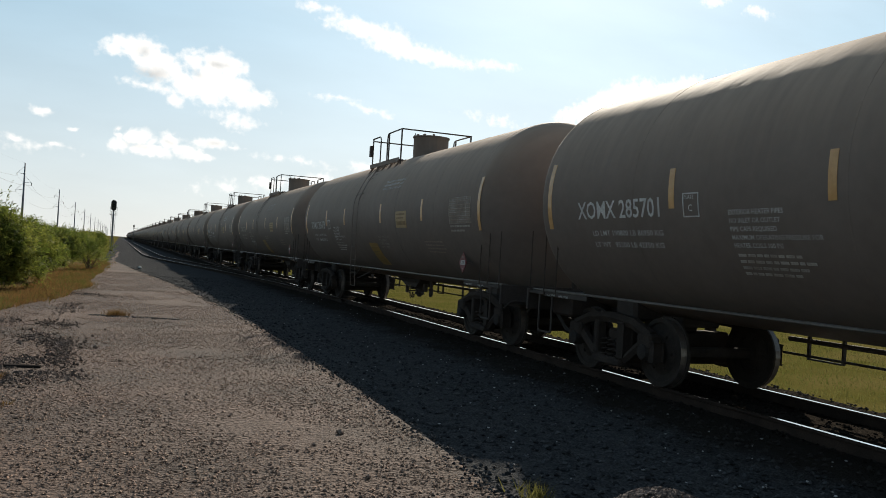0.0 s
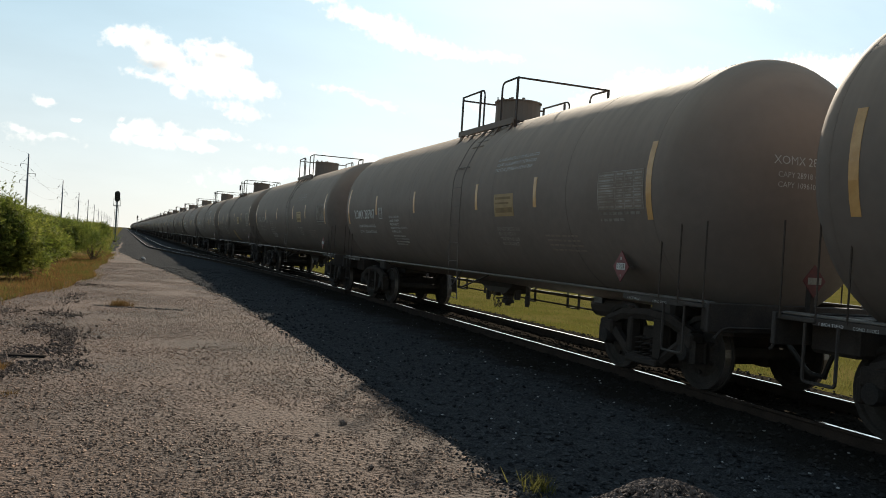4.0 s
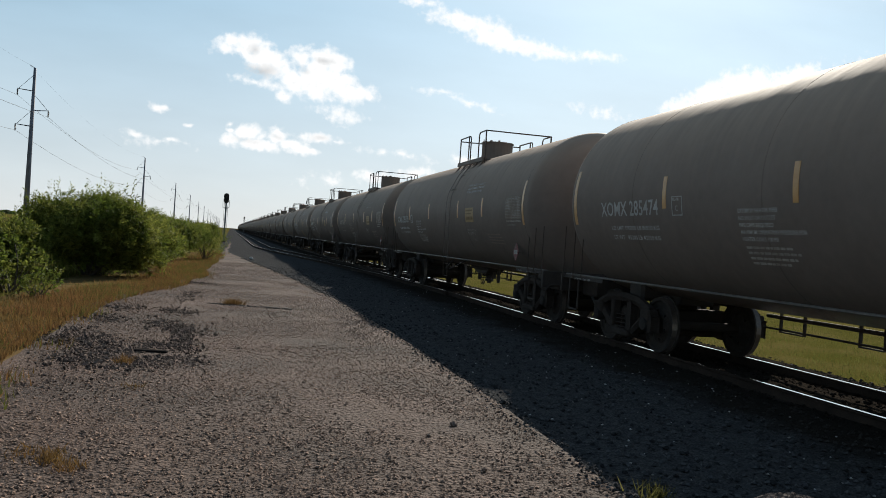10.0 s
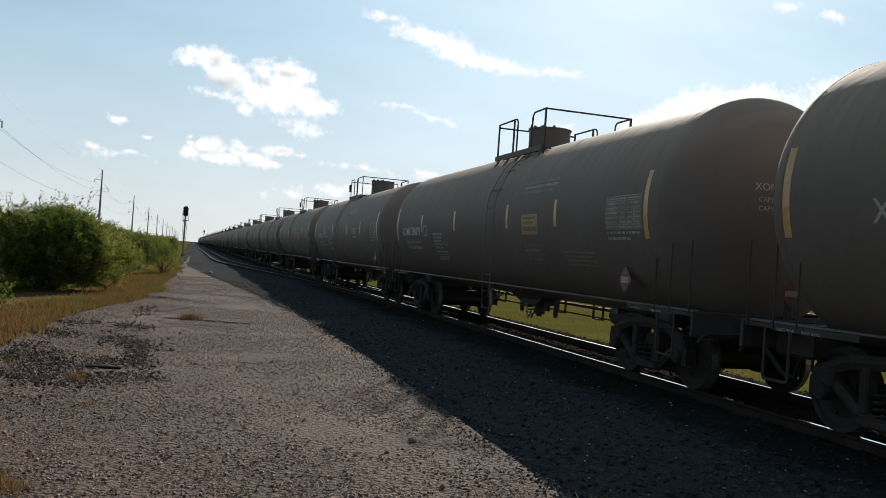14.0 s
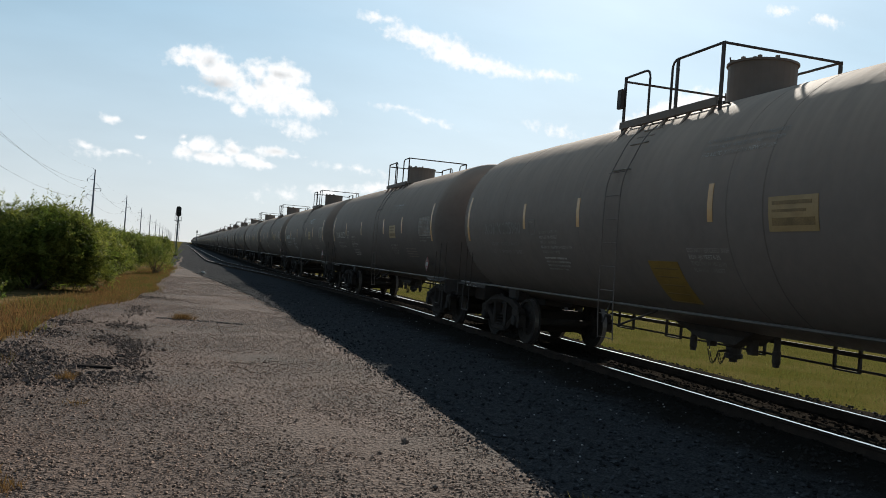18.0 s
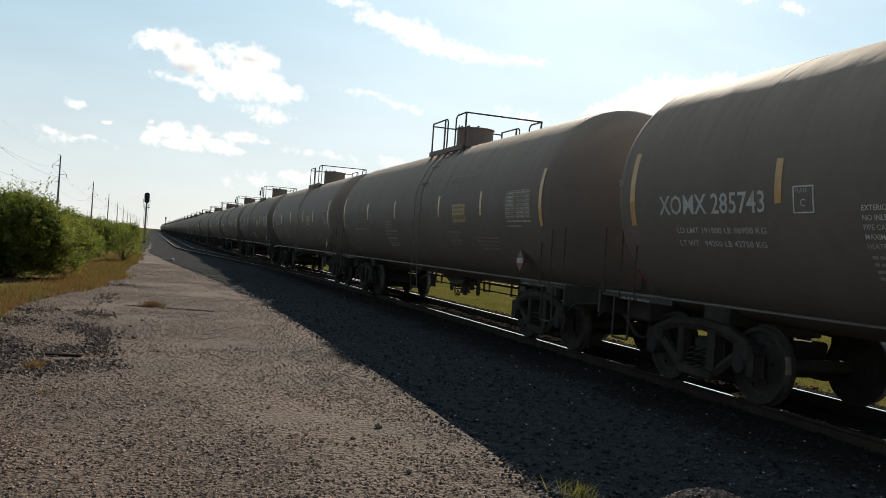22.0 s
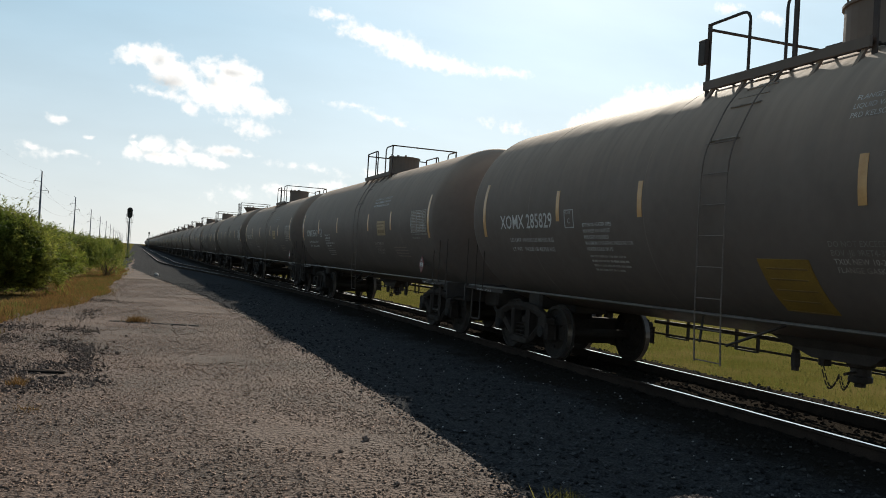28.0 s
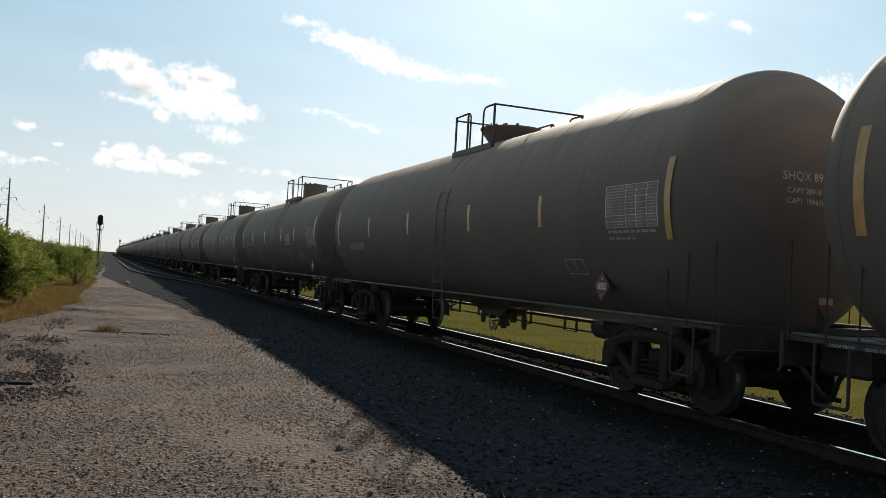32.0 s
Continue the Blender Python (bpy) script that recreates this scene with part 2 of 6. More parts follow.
SKY_STRENGTH, CLOUD = 0.052, 19.0
VEIL_LOW, VEIL_HIGH, GLOW = (13.0, 14.0, 14.6, 1), (7.5, 11.7, 14.8, 1), 5.0
make_world()
sun = new("sun", bpy.data.lights.new("sun", "SUN"))
sun.data.energy, sun.data.angle, sun.data.color = 5.0, radians(0.8), (1.0, 0.93, 0.82)
sun_way = Vector((math.sin(radians(SUN_AZ)) * math.cos(radians(SUN_EL)),
                  math.cos(radians(SUN_AZ)) * math.cos(radians(SUN_EL)), math.sin(radians(SUN_EL))))
sun.matrix_world = look(sun_way * 60, (0, 0, 0))


# ---- materials ----
def material(name, base, second=None, rough=0.6, metal=0.0, scale=4.0, detail=6.0, bump=0.1, fine=60.0,
             mix_low=0.4, mix_high=0.65, spec=0.5, vary=0.0, distance=0.01, leaf=0.0, grain_by=0.2):
    m = bpy.data.materials.new(name)
    m.use_nodes = True
    nt = m.node_tree
    bsdf = nt.nodes["Principled BSDF"]
    bsdf.inputs["Roughness"].default_value = rough
    bsdf.inputs["Metallic"].default_value = metal
    bsdf.inputs["Specular IOR Level"].default_value = spec
    second = second or tuple(c * 0.7 for c in base)
    co = nt.nodes.new("ShaderNodeTexCoord")
    big = nt.nodes.new("ShaderNodeTexNoise")
    big.inputs["Scale"].default_value, big.inputs["Detail"].default_value = scale, detail
    small = nt.nodes.new("ShaderNodeTexNoise")
    small.inputs["Scale"].default_value, small.inputs["Detail"].default_value = fine, 4.0
    for n in (big, small):
        nt.links.new(co.outputs["Object"], n.inputs["Vector"])
    mr = nt.nodes.new("ShaderNodeMapRange")
    mr.inputs["From Min"].default_value, mr.inputs["From Max"].default_value = mix_low, mix_high
    nt.links.new(big.outputs[0], mr.inputs["Value"])
    mix = nt.nodes.new("ShaderNodeMix")
    mix.data_type = "RGBA"
    mix.inputs[6].default_value, mix.inputs[7].default_value = (*base, 1), (*second, 1)
    nt.links.new(mr.outputs[0], mix.inputs["Factor"])
    grain = nt.nodes.new("ShaderNodeMapRange")
    grain.inputs["From Min"].default_value, grain.inputs["From Max"].default_value = 0.3, 0.7
    grain.inputs["To Min"].default_value, grain.inputs["To Max"].default_value = 1 - grain_by, 1 + grain_by
    nt.links.new(small.outputs[0], grain.inputs["Value"])
    val = grain.outputs[0]
    if vary:
        info = nt.nodes.new("ShaderNodeNewGeometry" if vary < 0 else "ShaderNodeObjectInfo")
        rnd = nt.nodes.new("ShaderNodeMapRange")
        rnd.inputs["To Min"].default_value, rnd.inputs["To Max"].default_value = 1 - abs(vary), 1 + abs(vary)
        nt.links.new(info.outputs["Random Per Island" if vary < 0 else "Random"], rnd.inputs["Value"])
        mul = nt.nodes.new("ShaderNodeMath")
        mul.operation = "MULTIPLY"
        nt.links.new(val, mul.inputs[0])
        nt.links.new(rnd.outputs[0], mul.inputs[1])
        val = mul.outputs[0]
    sc = nt.nodes.new("ShaderNodeVectorMath")
    sc.operation = "SCALE"
    nt.links.new(mix.outputs[2], sc.inputs[0])
    nt.links.new(val, sc.inputs["Scale"])
    nt.links.new(sc.outputs[0], bsdf.inputs["Base Color"])
    if bump:
        bp = nt.nodes.new("ShaderNodeBump")
        bp.inputs["Strength"].default_value, bp.inputs["Distance"].default_value = bump, distance
        nt.links.new(small.outputs[0], bp.inputs["Height"])
        nt.links.new(bp.outputs[0], bsdf.inputs["Normal"])
    if leaf:
        tr = nt.nodes.new("ShaderNodeBsdfTranslucent")
        nt.links.new(sc.outputs[0], tr.inputs["Color"])
        mx = nt.nodes.new("ShaderNodeMixShader")
        mx.inputs[0].default_value = leaf
        nt.links.new(bsdf.outputs[0], mx.inputs[1])
        nt.links.new(tr.outputs[0], mx.inputs[2])
        nt.links.new(mx.outputs[0], nt.nodes["Material Output"].inputs["Surface"])
    return m


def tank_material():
    """Black tank paint, dusty on the shoulders, lighter upwards with painted-in light, with streaks that run down."""
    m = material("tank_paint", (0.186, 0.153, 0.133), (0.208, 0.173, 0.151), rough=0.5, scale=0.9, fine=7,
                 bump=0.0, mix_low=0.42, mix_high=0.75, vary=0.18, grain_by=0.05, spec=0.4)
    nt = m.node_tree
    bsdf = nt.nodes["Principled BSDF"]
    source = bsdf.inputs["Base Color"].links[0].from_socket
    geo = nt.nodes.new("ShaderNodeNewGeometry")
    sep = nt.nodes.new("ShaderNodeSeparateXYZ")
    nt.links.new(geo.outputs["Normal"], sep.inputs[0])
    # colour pales with upward slope: dust, plus light from above painted in
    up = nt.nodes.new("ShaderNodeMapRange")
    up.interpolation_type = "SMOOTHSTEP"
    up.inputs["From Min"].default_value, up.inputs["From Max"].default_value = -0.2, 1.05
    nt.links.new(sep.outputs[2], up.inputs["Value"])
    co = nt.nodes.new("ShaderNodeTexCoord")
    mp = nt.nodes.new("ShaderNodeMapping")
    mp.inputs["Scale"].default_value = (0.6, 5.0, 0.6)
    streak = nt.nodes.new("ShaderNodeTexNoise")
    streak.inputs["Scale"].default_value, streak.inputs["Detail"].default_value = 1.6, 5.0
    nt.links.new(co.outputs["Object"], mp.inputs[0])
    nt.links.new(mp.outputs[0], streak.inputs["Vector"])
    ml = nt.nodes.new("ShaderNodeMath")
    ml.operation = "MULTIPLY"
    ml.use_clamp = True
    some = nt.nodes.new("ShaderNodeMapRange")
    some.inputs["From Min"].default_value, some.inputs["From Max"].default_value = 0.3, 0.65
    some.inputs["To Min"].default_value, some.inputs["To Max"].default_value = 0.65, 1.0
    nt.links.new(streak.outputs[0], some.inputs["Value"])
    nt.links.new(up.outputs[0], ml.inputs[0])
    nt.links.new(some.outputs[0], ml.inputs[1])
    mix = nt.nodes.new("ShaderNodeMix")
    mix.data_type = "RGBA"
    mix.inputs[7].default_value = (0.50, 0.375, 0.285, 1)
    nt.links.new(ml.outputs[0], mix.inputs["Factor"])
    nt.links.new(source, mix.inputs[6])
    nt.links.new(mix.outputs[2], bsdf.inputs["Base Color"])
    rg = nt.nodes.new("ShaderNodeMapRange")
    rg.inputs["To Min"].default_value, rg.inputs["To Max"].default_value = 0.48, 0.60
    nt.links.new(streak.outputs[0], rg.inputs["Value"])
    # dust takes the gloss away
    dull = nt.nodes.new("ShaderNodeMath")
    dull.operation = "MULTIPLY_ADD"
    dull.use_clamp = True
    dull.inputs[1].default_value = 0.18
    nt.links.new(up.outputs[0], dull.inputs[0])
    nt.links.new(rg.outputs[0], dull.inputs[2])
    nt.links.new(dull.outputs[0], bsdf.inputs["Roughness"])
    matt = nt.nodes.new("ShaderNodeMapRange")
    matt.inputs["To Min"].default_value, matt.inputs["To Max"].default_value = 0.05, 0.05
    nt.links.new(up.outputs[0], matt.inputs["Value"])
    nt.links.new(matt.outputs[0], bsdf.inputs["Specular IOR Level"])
    # shallow dents in the jacket
    dents = nt.nodes.new("ShaderNodeTexNoise")
    dents.inputs["Scale"].default_value, dents.inputs["Detail"].default_value = 1.3, 3.0
    nt.links.new(co.outputs["Object"], dents.inputs["Vector"])
    bp = nt.nodes.new("ShaderNodeBump")
    bp.inputs["Strength"].default_value, bp.inputs["Distance"].default_value = 0.35, 0.06
    nt.links.new(dents.outputs[0], bp.inputs["Height"])
    nt.links.new(bp.outputs[0], bsdf.inputs["Normal"])
    return m


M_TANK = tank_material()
M_STEEL = material("black_steel", (0.050, 0.041, 0.036), (0.072, 0.058, 0.050), spec=0.25, rough=0.7, scale=3, bump=0.08)
M_RUSTY = material("rusty_cast_steel", (0.044, 0.036, 0.031), (0.060, 0.048, 0.041), spec=0.12, rough=0.9, scale=5, bump=0.25)
M_WHEEL = material("wheel_steel", (0.042, 0.036, 0.031), (0.056, 0.046, 0.040), spec=0.12, rough=0.85, metal=0.0, scale=6)
M_TREAD = material("polished_steel", (0.74, 0.73, 0.72), (0.58, 0.56, 0.54), rough=0.13, metal=1.0, scale=3, bump=0.02)
M_RAIL = material("rail_side", (0.034, 0.025, 0.020), (0.050, 0.035, 0.027), spec=0.1, rough=0.95, scale=4, bump=0.2)
M_AMBER = material("amber_reflector", (0.59, 0.32, 0.115), (0.67, 0.39, 0.155), rough=0.30, spec=0.5, scale=8, bump=0.0, grain_by=0.04)
M_WHITE = material("white_stencil", (0.66, 0.65, 0.62), (0.48, 0.465, 0.44), rough=0.7, spec=0.1, scale=5, bump=0.0, vary=0.2)
M_FADED = material("faded_stencil", (0.42, 0.39, 0.35), (0.29, 0.25, 0.215), rough=0.75, spec=0.1, scale=4, bump=0.0, vary=0.3)
M_ORANGE = material("orange_panel", (0.40, 0.265, 0.115), (0.33, 0.215, 0.092), rough=0.5, scale=5, bump=0.0, grain_by=0.06)
M_YELLOW = material("yellow_panel", (0.33, 0.20, 0.04), (0.25, 0.15, 0.035), rough=0.5, scale=3, bump=0.02)
M_BROWN_INK = material("brown_lettering", (0.26, 0.165, 0.065), rough=0.6, bump=0.0)
M_INK = material("dark_lettering", (0.03, 0.025, 0.02), rough=0.6, bump=0.0)
M_RED = material("red_placard", (0.19, 0.032, 0.034), (0.14, 0.026, 0.028), rough=0.5, scale=8, bump=0.0)
M_TABLE = material("grey_stencil_table", (0.310, 0.250, 0.212), (0.265, 0.212, 0.178), rough=0.7, spec=0.05, scale=4, bump=0.0, grain_by=0.06)
M_CAP = material("dark_bearing_cap", (0.036, 0.032, 0.030), (0.050, 0.043, 0.038), spec=0.12, rough=0.8, scale=9)
M_DULL = material("dull_rail_head", (0.26, 0.235, 0.22), (0.17, 0.145, 0.13), rough=0.42, metal=0.7, scale=3, bump=0.02)
M_GALV = material("galvanised_steel", (0.20, 0.205, 0.21), (0.14, 0.145, 0.15), rough=0.55, metal=0.4, scale=3)
M_POLE = material("weathering_steel", (0.17, 0.185, 0.23), (0.125, 0.13, 0.155), rough=0.7, metal=0.1, scale=2)
M_LADDER = material("black_ladder_paint", (0.196, 0.161, 0.140), (0.218, 0.181, 0.158), rough=0.6, scale=4, bump=0.0, spec=0.05)
# sunlight on the bars is put into this pale colour
M_SLAT = material("sun_pale_bar", (0.34, 0.28, 0.23), (0.22, 0.18, 0.145), rough=0.7, scale=6, bump=0.0, spec=0.3)
M_PIPE = material("brown_black_pipe", (0.050, 0.036, 0.031), (0.070, 0.050, 0.042), rough=0.6, scale=4, bump=0.0, spec=0.3)
M_GRAB = material("dull_painted_bar", (0.062, 0.048, 0.040), (0.085, 0.066, 0.055), rough=0.75, scale=4, bump=0.0, spec=0.2)
# colour raised to carry the sky's sheen along the ledge
M_SILL = material("sky_lit_ledge", (0.12, 0.108, 0.096), (0.075, 0.067, 0.060), rough=0.36, scale=2, bump=0.05, spec=0.5)


# ---- building helpers ----
def mesh_of(name, bm, mat, smooth=False):
    me = bpy.data.meshes.new(name)
    bm.normal_update()
    bm.to_mesh(me)
    bm.free()
    if smooth:
        for p in me.polygons:
            p.use_smooth = True
    for mm in (mat if isinstance(mat, (list, tuple)) else [mat]):
        me.materials.append(mm)
    return me


def part(name, bm, mat, parent, label="", smooth=False):
    ob = new(name, bm if isinstance(bm, bpy.types.Mesh) else mesh_of(name, bm, mat, smooth))
    ob.parent = parent
    return tagged(ob, label)


def bm_box(x0, x1, y0, y1, z0, z1, bevel=0.0, bm=None):
    bm = bm or bmesh.new()
    r = bmesh.ops.create_cube(bm, size=1.0)
    vs = r["verts"]
    for v in vs:
        v.co = Vector(((x0 + x1) / 2 + v.co.x * (x1 - x0), (y0 + y1) / 2 + v.co.y * (y1 - y0),
                       (z0 + z1) / 2 + v.co.z * (z1 - z0)))
    if bevel:
        es = {e for v in vs for e in v.link_edges}
        bmesh.ops.bevel(bm, geom=list(es), offset=bevel, segments=1, affect="EDGES")
    return bm


def tube(points, r, seg=8, bm=None, r_end=None, caps=True):
    """A round bar along a line of points."""
    bm = bm or bmesh.new()
    pts = [Vector(p) for p in points]
    rings = []
    for i, p in enumerate(pts):
        d = (pts[min(i + 1, len(pts) - 1)] - pts[max(i - 1, 0)]).normalized()
        a = d.cross(Vector((0, 0, 1)))
        if a.length < 0.05:
            a = d.cross(Vector((1, 0, 0)))
        a.normalize()
        b = d.cross(a)
        rr = r if r_end is None else r + (r_end - r) * i / (len(pts) - 1)
        rings.append([bm.verts.new(p + a * rr * math.cos(2 * math.pi * k / seg) + b * rr * math.sin(2 * math.pi * k / seg))
                      for k in range(seg)])
    for r0, r1 in zip(rings, rings[1:]):
        for k in range(seg):
            bm.faces.new((r0[k], r0[(k + 1) % seg], r1[(k + 1) % seg], r1[k]))
    if caps:
        bm.faces.new(rings[0][::-1])
        bm.faces.new(rings[-1])
    return bm


def rounded(points, radius=0.12, steps=4):
    """The line of points with its inner corners rounded."""
    pts = [Vector(p) for p in points]
    out = [pts[0]]
    for a, b, c in zip(pts, pts[1:], pts[2:]):
        d0, d1 = (a - b), (c - b)
        r = min(radius, d0.length * 0.45, d1.length * 0.45)
        s, e = b + d0.normalized() * r, b + d1.normalized() * r
        for i in range(steps + 1):
            f = i / steps
            out.append(s * (1 - f) ** 2 + b * 2 * f * (1 - f) + e * f * f)
    return out + [pts[-1]]


def lathe(profile, seg=32, axis="z", bm=None):
    """Turn (radius, height) pairs about an axis through the origin."""
    bm = bm or bmesh.new()
    rings = []
    for r, h in profile:
        ring = []
        for k in range(seg):
            a = 2 * math.pi * k / seg
            c, s = r * math.cos(a), r * math.sin(a)
            ring.append(bm.verts.new({"z": (c, s, h), "y": (c, h, s), "x": (h, c, s)}[axis]))
        rings.append(ring)
    for r0, r1 in zip(rings, rings[1:]):
        for k in range(seg):
            bm.faces.new((r0[k], r0[(k + 1) % seg], r1[(k + 1) % seg], r1[k]))
    bm.faces.new(rings[0])
    bm.faces.new(rings[-1])
    bmesh.ops.recalc_face_normals(bm, faces=bm.faces)
    return bm


def shift(bm, x=0, y=0, z=0):
    bmesh.ops.translate(bm, verts=bm.verts, vec=(x, y, z))
    return bm


def flat_text(body, size, bold=0.0):
    """Lettering as a flat mesh: its width, its corners and faces, the left end at 0 and the middle line at 0."""
    cu = bpy.data.curves.new("lettering", "FONT")
    cu.body, cu.size, cu.resolution_u = body, size, 2
    cu.align_y, cu.offset = "CENTER", bold * size
    ob = bpy.data.objects.new("lettering", cu)
    me = bpy.data.meshes.new_from_object(ob)
    bpy.data.objects.remove(ob)
    co = [tuple(v.co) for v in me.vertices]
    fs = [tuple(p.vertices) for p in me.polygons]
    bpy.data.meshes.remove(me)
    bpy.data.curves.remove(cu)
    width = max((c[0] for c in co), default=0)
    return width, co, fs


def on_tank(u, z0, along, up, proud=0.006):
    """A point on the near flank of a tank: along to the right of u, up along its skin from the height z0."""
    th = math.asin(max(-1, min(1, (z0 - TANK_Z) / TANK_R))) + up / TANK_R
    r = TANK_R + proud
    return (-r * math.cos(th), u - along, TANK_Z + r * math.sin(th))


def stencil(lines, u, z0, size, mat, name, parent, label="", stretch=1.0, gap=1.45, stagger=0.0, bold=0.0):
    """Lines of lettering on the flank, from u towards the nose of the train, each line a part of its own."""
    for i, line in enumerate(lines):
        w, c, f = flat_text(line, size, bold)
        me = bpy.data.meshes.new(name)
        me.from_pydata([on_tank(u, z0, x * stretch + stagger * i, y - i * size * gap) for x, y, _ in c], [], f)
        me.materials.append(mat)
        part(name, me, mat, parent, label)


def skin_patch(u0, u1, z_top, height, mat, name, parent, label="", proud=0.005, lean=0.0, steps=6, bm=None):
    """A thin sheet that lies on the near flank, its top edge at z_top."""
    own = bm is None
    bm = bm or bmesh.new()
    rows = []
    for i in range(steps + 1):
        up = -height * i / steps
        row = []
        for u in (u0 - lean * i / steps, u1 - lean * i / steps):
            row.append((bm.verts.new(on_tank(u, z_top, 0, up, proud)), bm.verts.new(on_tank(u, z_top, 0, up, 0.0005))))
        rows.append(row)
    for (a, b), (c, d) in zip(rows, rows[1:]):
        bm.faces.new((a[0], c[0], d[0], b[0]))
        bm.faces.new((a[0], a[1], c[1], c[0]))
        bm.faces.new((b[0], d[0], d[1], b[1]))
    bm.faces.new((rows[0][0][0], rows[0][1][0], rows[0][1][1], rows[0][0][1]))
    bm.faces.new((rows[-1][0][0], rows[-1][0][1], rows[-1][1][1], rows[-1][1][0]))
    if own:
        return part(name, bm, mat, parent, label)


# ---- tank car ----
AXLES = 0.89
TRUCK_Y = 6.49
WHEEL_R = 0.457
wheelsets = []


def make_truck(car, y):
    """A freight truck: bolster, two cast side frames, springs and two wheelsets."""
    bm = bm_box(-0.95, 0.95, y - 0.19, y + 0.19, 0.42, 0.68, 0.04)
    bm_box(-0.30, 0.30, y - 0.25, y + 0.25, 0.66, 0.80, 0.03, bm)
    truck = part("truck", bm, M_RUSTY, car)
    part("spring_plank", bm_box(-0.86, 0.86, y - 0.27, y + 0.27, 0.22, 0.44, 0.02), M_RUSTY, truck)
    for side in (-1, 1):
        x = side * 0.99
        bm = bmesh.new()
        for s in (-1, 1):
            bm_box(x - 0.10, x + 0.10, y + s * AXLES - 0.16, y + s * AXLES + 0.16, 0.50, 0.70, 0.03, bm)
            bm_box(x - 0.08, x + 0.08, y + s * AXLES + s * 0.12, y + s * AXLES + s * 0.20, 0.34, 0.60, 0.02, bm)
            bm_box(x - 0.08, x + 0.08, y + s * 0.26, y + s * 0.38, 0.30, 0.78, 0.02, bm)
            top = [(x, y + s * 0.95, 0.66), (x, y + s * 0.55, 0.80), (x, y + s * 0.1, 0.84), (x, y, 0.84)]
            tube(top, 0.085, 6, bm)
            low = [(x, y + s * 0.78, 0.56), (x, y + s * 0.40, 0.30), (x, y + s * 0.1, 0.22), (x, y, 0.22)]
            tube(low, 0.075, 6, bm)
        bm_box(x - 0.11, x + 0.11, y - 0.36, y + 0.36, 0.18, 0.27, 0.02, bm)
        part("side_frame", bm, M_RUSTY, truck, "cast steel truck side frame, rusty and oily")
        for k in (-1, 0, 1) if side < 0 else ():
            pts = [(x - side * 0.03 + 0.075 * math.cos(a), y + k * 0.17 + 0.075 * math.sin(a), 0.27 + 0.28 * i / 36)
                   for i, a in ((j, j * 2 * math.pi / 9) for j in range(37))]
            part("spring", tube(pts, 0.016, 4), M_RUSTY, truck)
        for s in (-1, 1):
            cap = lathe([(0.03, -0.14), (0.10, -0.13), (0.115, -0.09), (0.115, 0.0)], 12, "x")
            if side > 0:
                bmesh.ops.scale(cap, verts=cap.verts, vec=(-1, 1, 1))
                bmesh.ops.reverse_faces(cap, faces=cap.faces)
            part("bearing_cap", shift(cap, side * 0.98, y + s * AXLES, WHEEL_R), M_CAP, truck)
    beam = tube([(-0.8, y - 0.42, 0.40), (0, y - 0.34, 0.36), (0.8, y - 0.42, 0.40)], 0.035, 6)
    tube([(-0.8, y + 0.42, 0.40), (0, y + 0.34, 0.36), (0.8, y + 0.42, 0.40)], 0.035, 6, beam)
    part("brake_beam", beam, M_RUSTY, truck)
    for s in (-1, 1):
        bm = lathe([(0.09, -1.02), (0.09, -0.82), (0.08, -0.6), (0.08, 0.6), (0.09, 0.82), (0.09, 1.02)], 10, "x")
        for side in (-1, 1):
            prof = [(0.10, -0.09), (0.19, -0.085), (0.30, -0.03), (0.385, -0.045), (0.40, -0.07), (WHEEL_R, -0.07),
                    (WHEEL_R, 0.025), (0.482, 0.035), (0.482, 0.065), (0.40, 0.07), (0.385, 0.035), (0.30, 0.01), (0.19, 0.085), (0.10, 0.09)]
            w = lathe([(r, h if side < 0 else -h) for r, h in prof], 28, "x")
            me = bpy.data.meshes.new("w")
            shift(w, side * 0.745, 0, 0).to_mesh(me)
            w.free()
            bm.from_mesh(me)
            bpy.data.meshes.remove(me)
            for k in range(6):
                a = k * math.pi / 3
                bm_box(side * 0.745 - 0.09, side * 0.745 + 0.09, 0.24 * math.cos(a) - 0.02, 0.24 * math.cos(a) + 0.02,
                       0.24 * math.sin(a) - 0.02, 0.24 * math.sin(a) + 0.02, 0, bm)
        for f in bm.faces:
            if all(abs(math.hypot(v.co.y, v.co.z) - WHEEL_R) < 0.003 for v in f.verts):
                f.material_index = 1
        ws = part("wheelset", bm, [M_WHEEL, M_DULL], truck, "steel wheelset with worn bright treads")
        ws.matrix_parent_inverse = Matrix.Translation((0, y + s * AXLES, WHEEL_R))
        wheelsets.append(ws)
    return truck


# strips along the flank, ends of the platform, returns of its rails, ladder, panel
STYLES = {
    "plain": ((7.27, 4.52, 1.58, -1.91, -4.22, -7.25), 0.70, -1.95, 1.15, 0.67, -0.85, -2.70),
    "shifted": ((7.42, 4.20, 1.28, -2.33, -4.85, -7.52), 0.53, -1.87, 1.15, 0.67, -0.70, -3.24),
    "boxed": ((7.22, 4.31, 2.09, -1.45, -4.47, -7.52), 1.62, -0.96, 0.75, 1.22, 0.68, -2.70),
    "boxed_early": ((7.22, 4.31, 2.09, -1.45, -4.47, -7.52), 1.86, -0.73, 0.75, 1.22, 0.92, -2.70),
    "boxed_mid": ((7.25, 4.25, 2.08, -1.50, -4.28, -7.22), 1.78, -0.80, 0.75, 1.22, 0.84, -2.70),
    "older": ((7.28, 4.50, 1.60, -1.65, -4.35, -7.50), 0.69, -1.17, 0.75, 0.5, -0.3, -2.70),
}


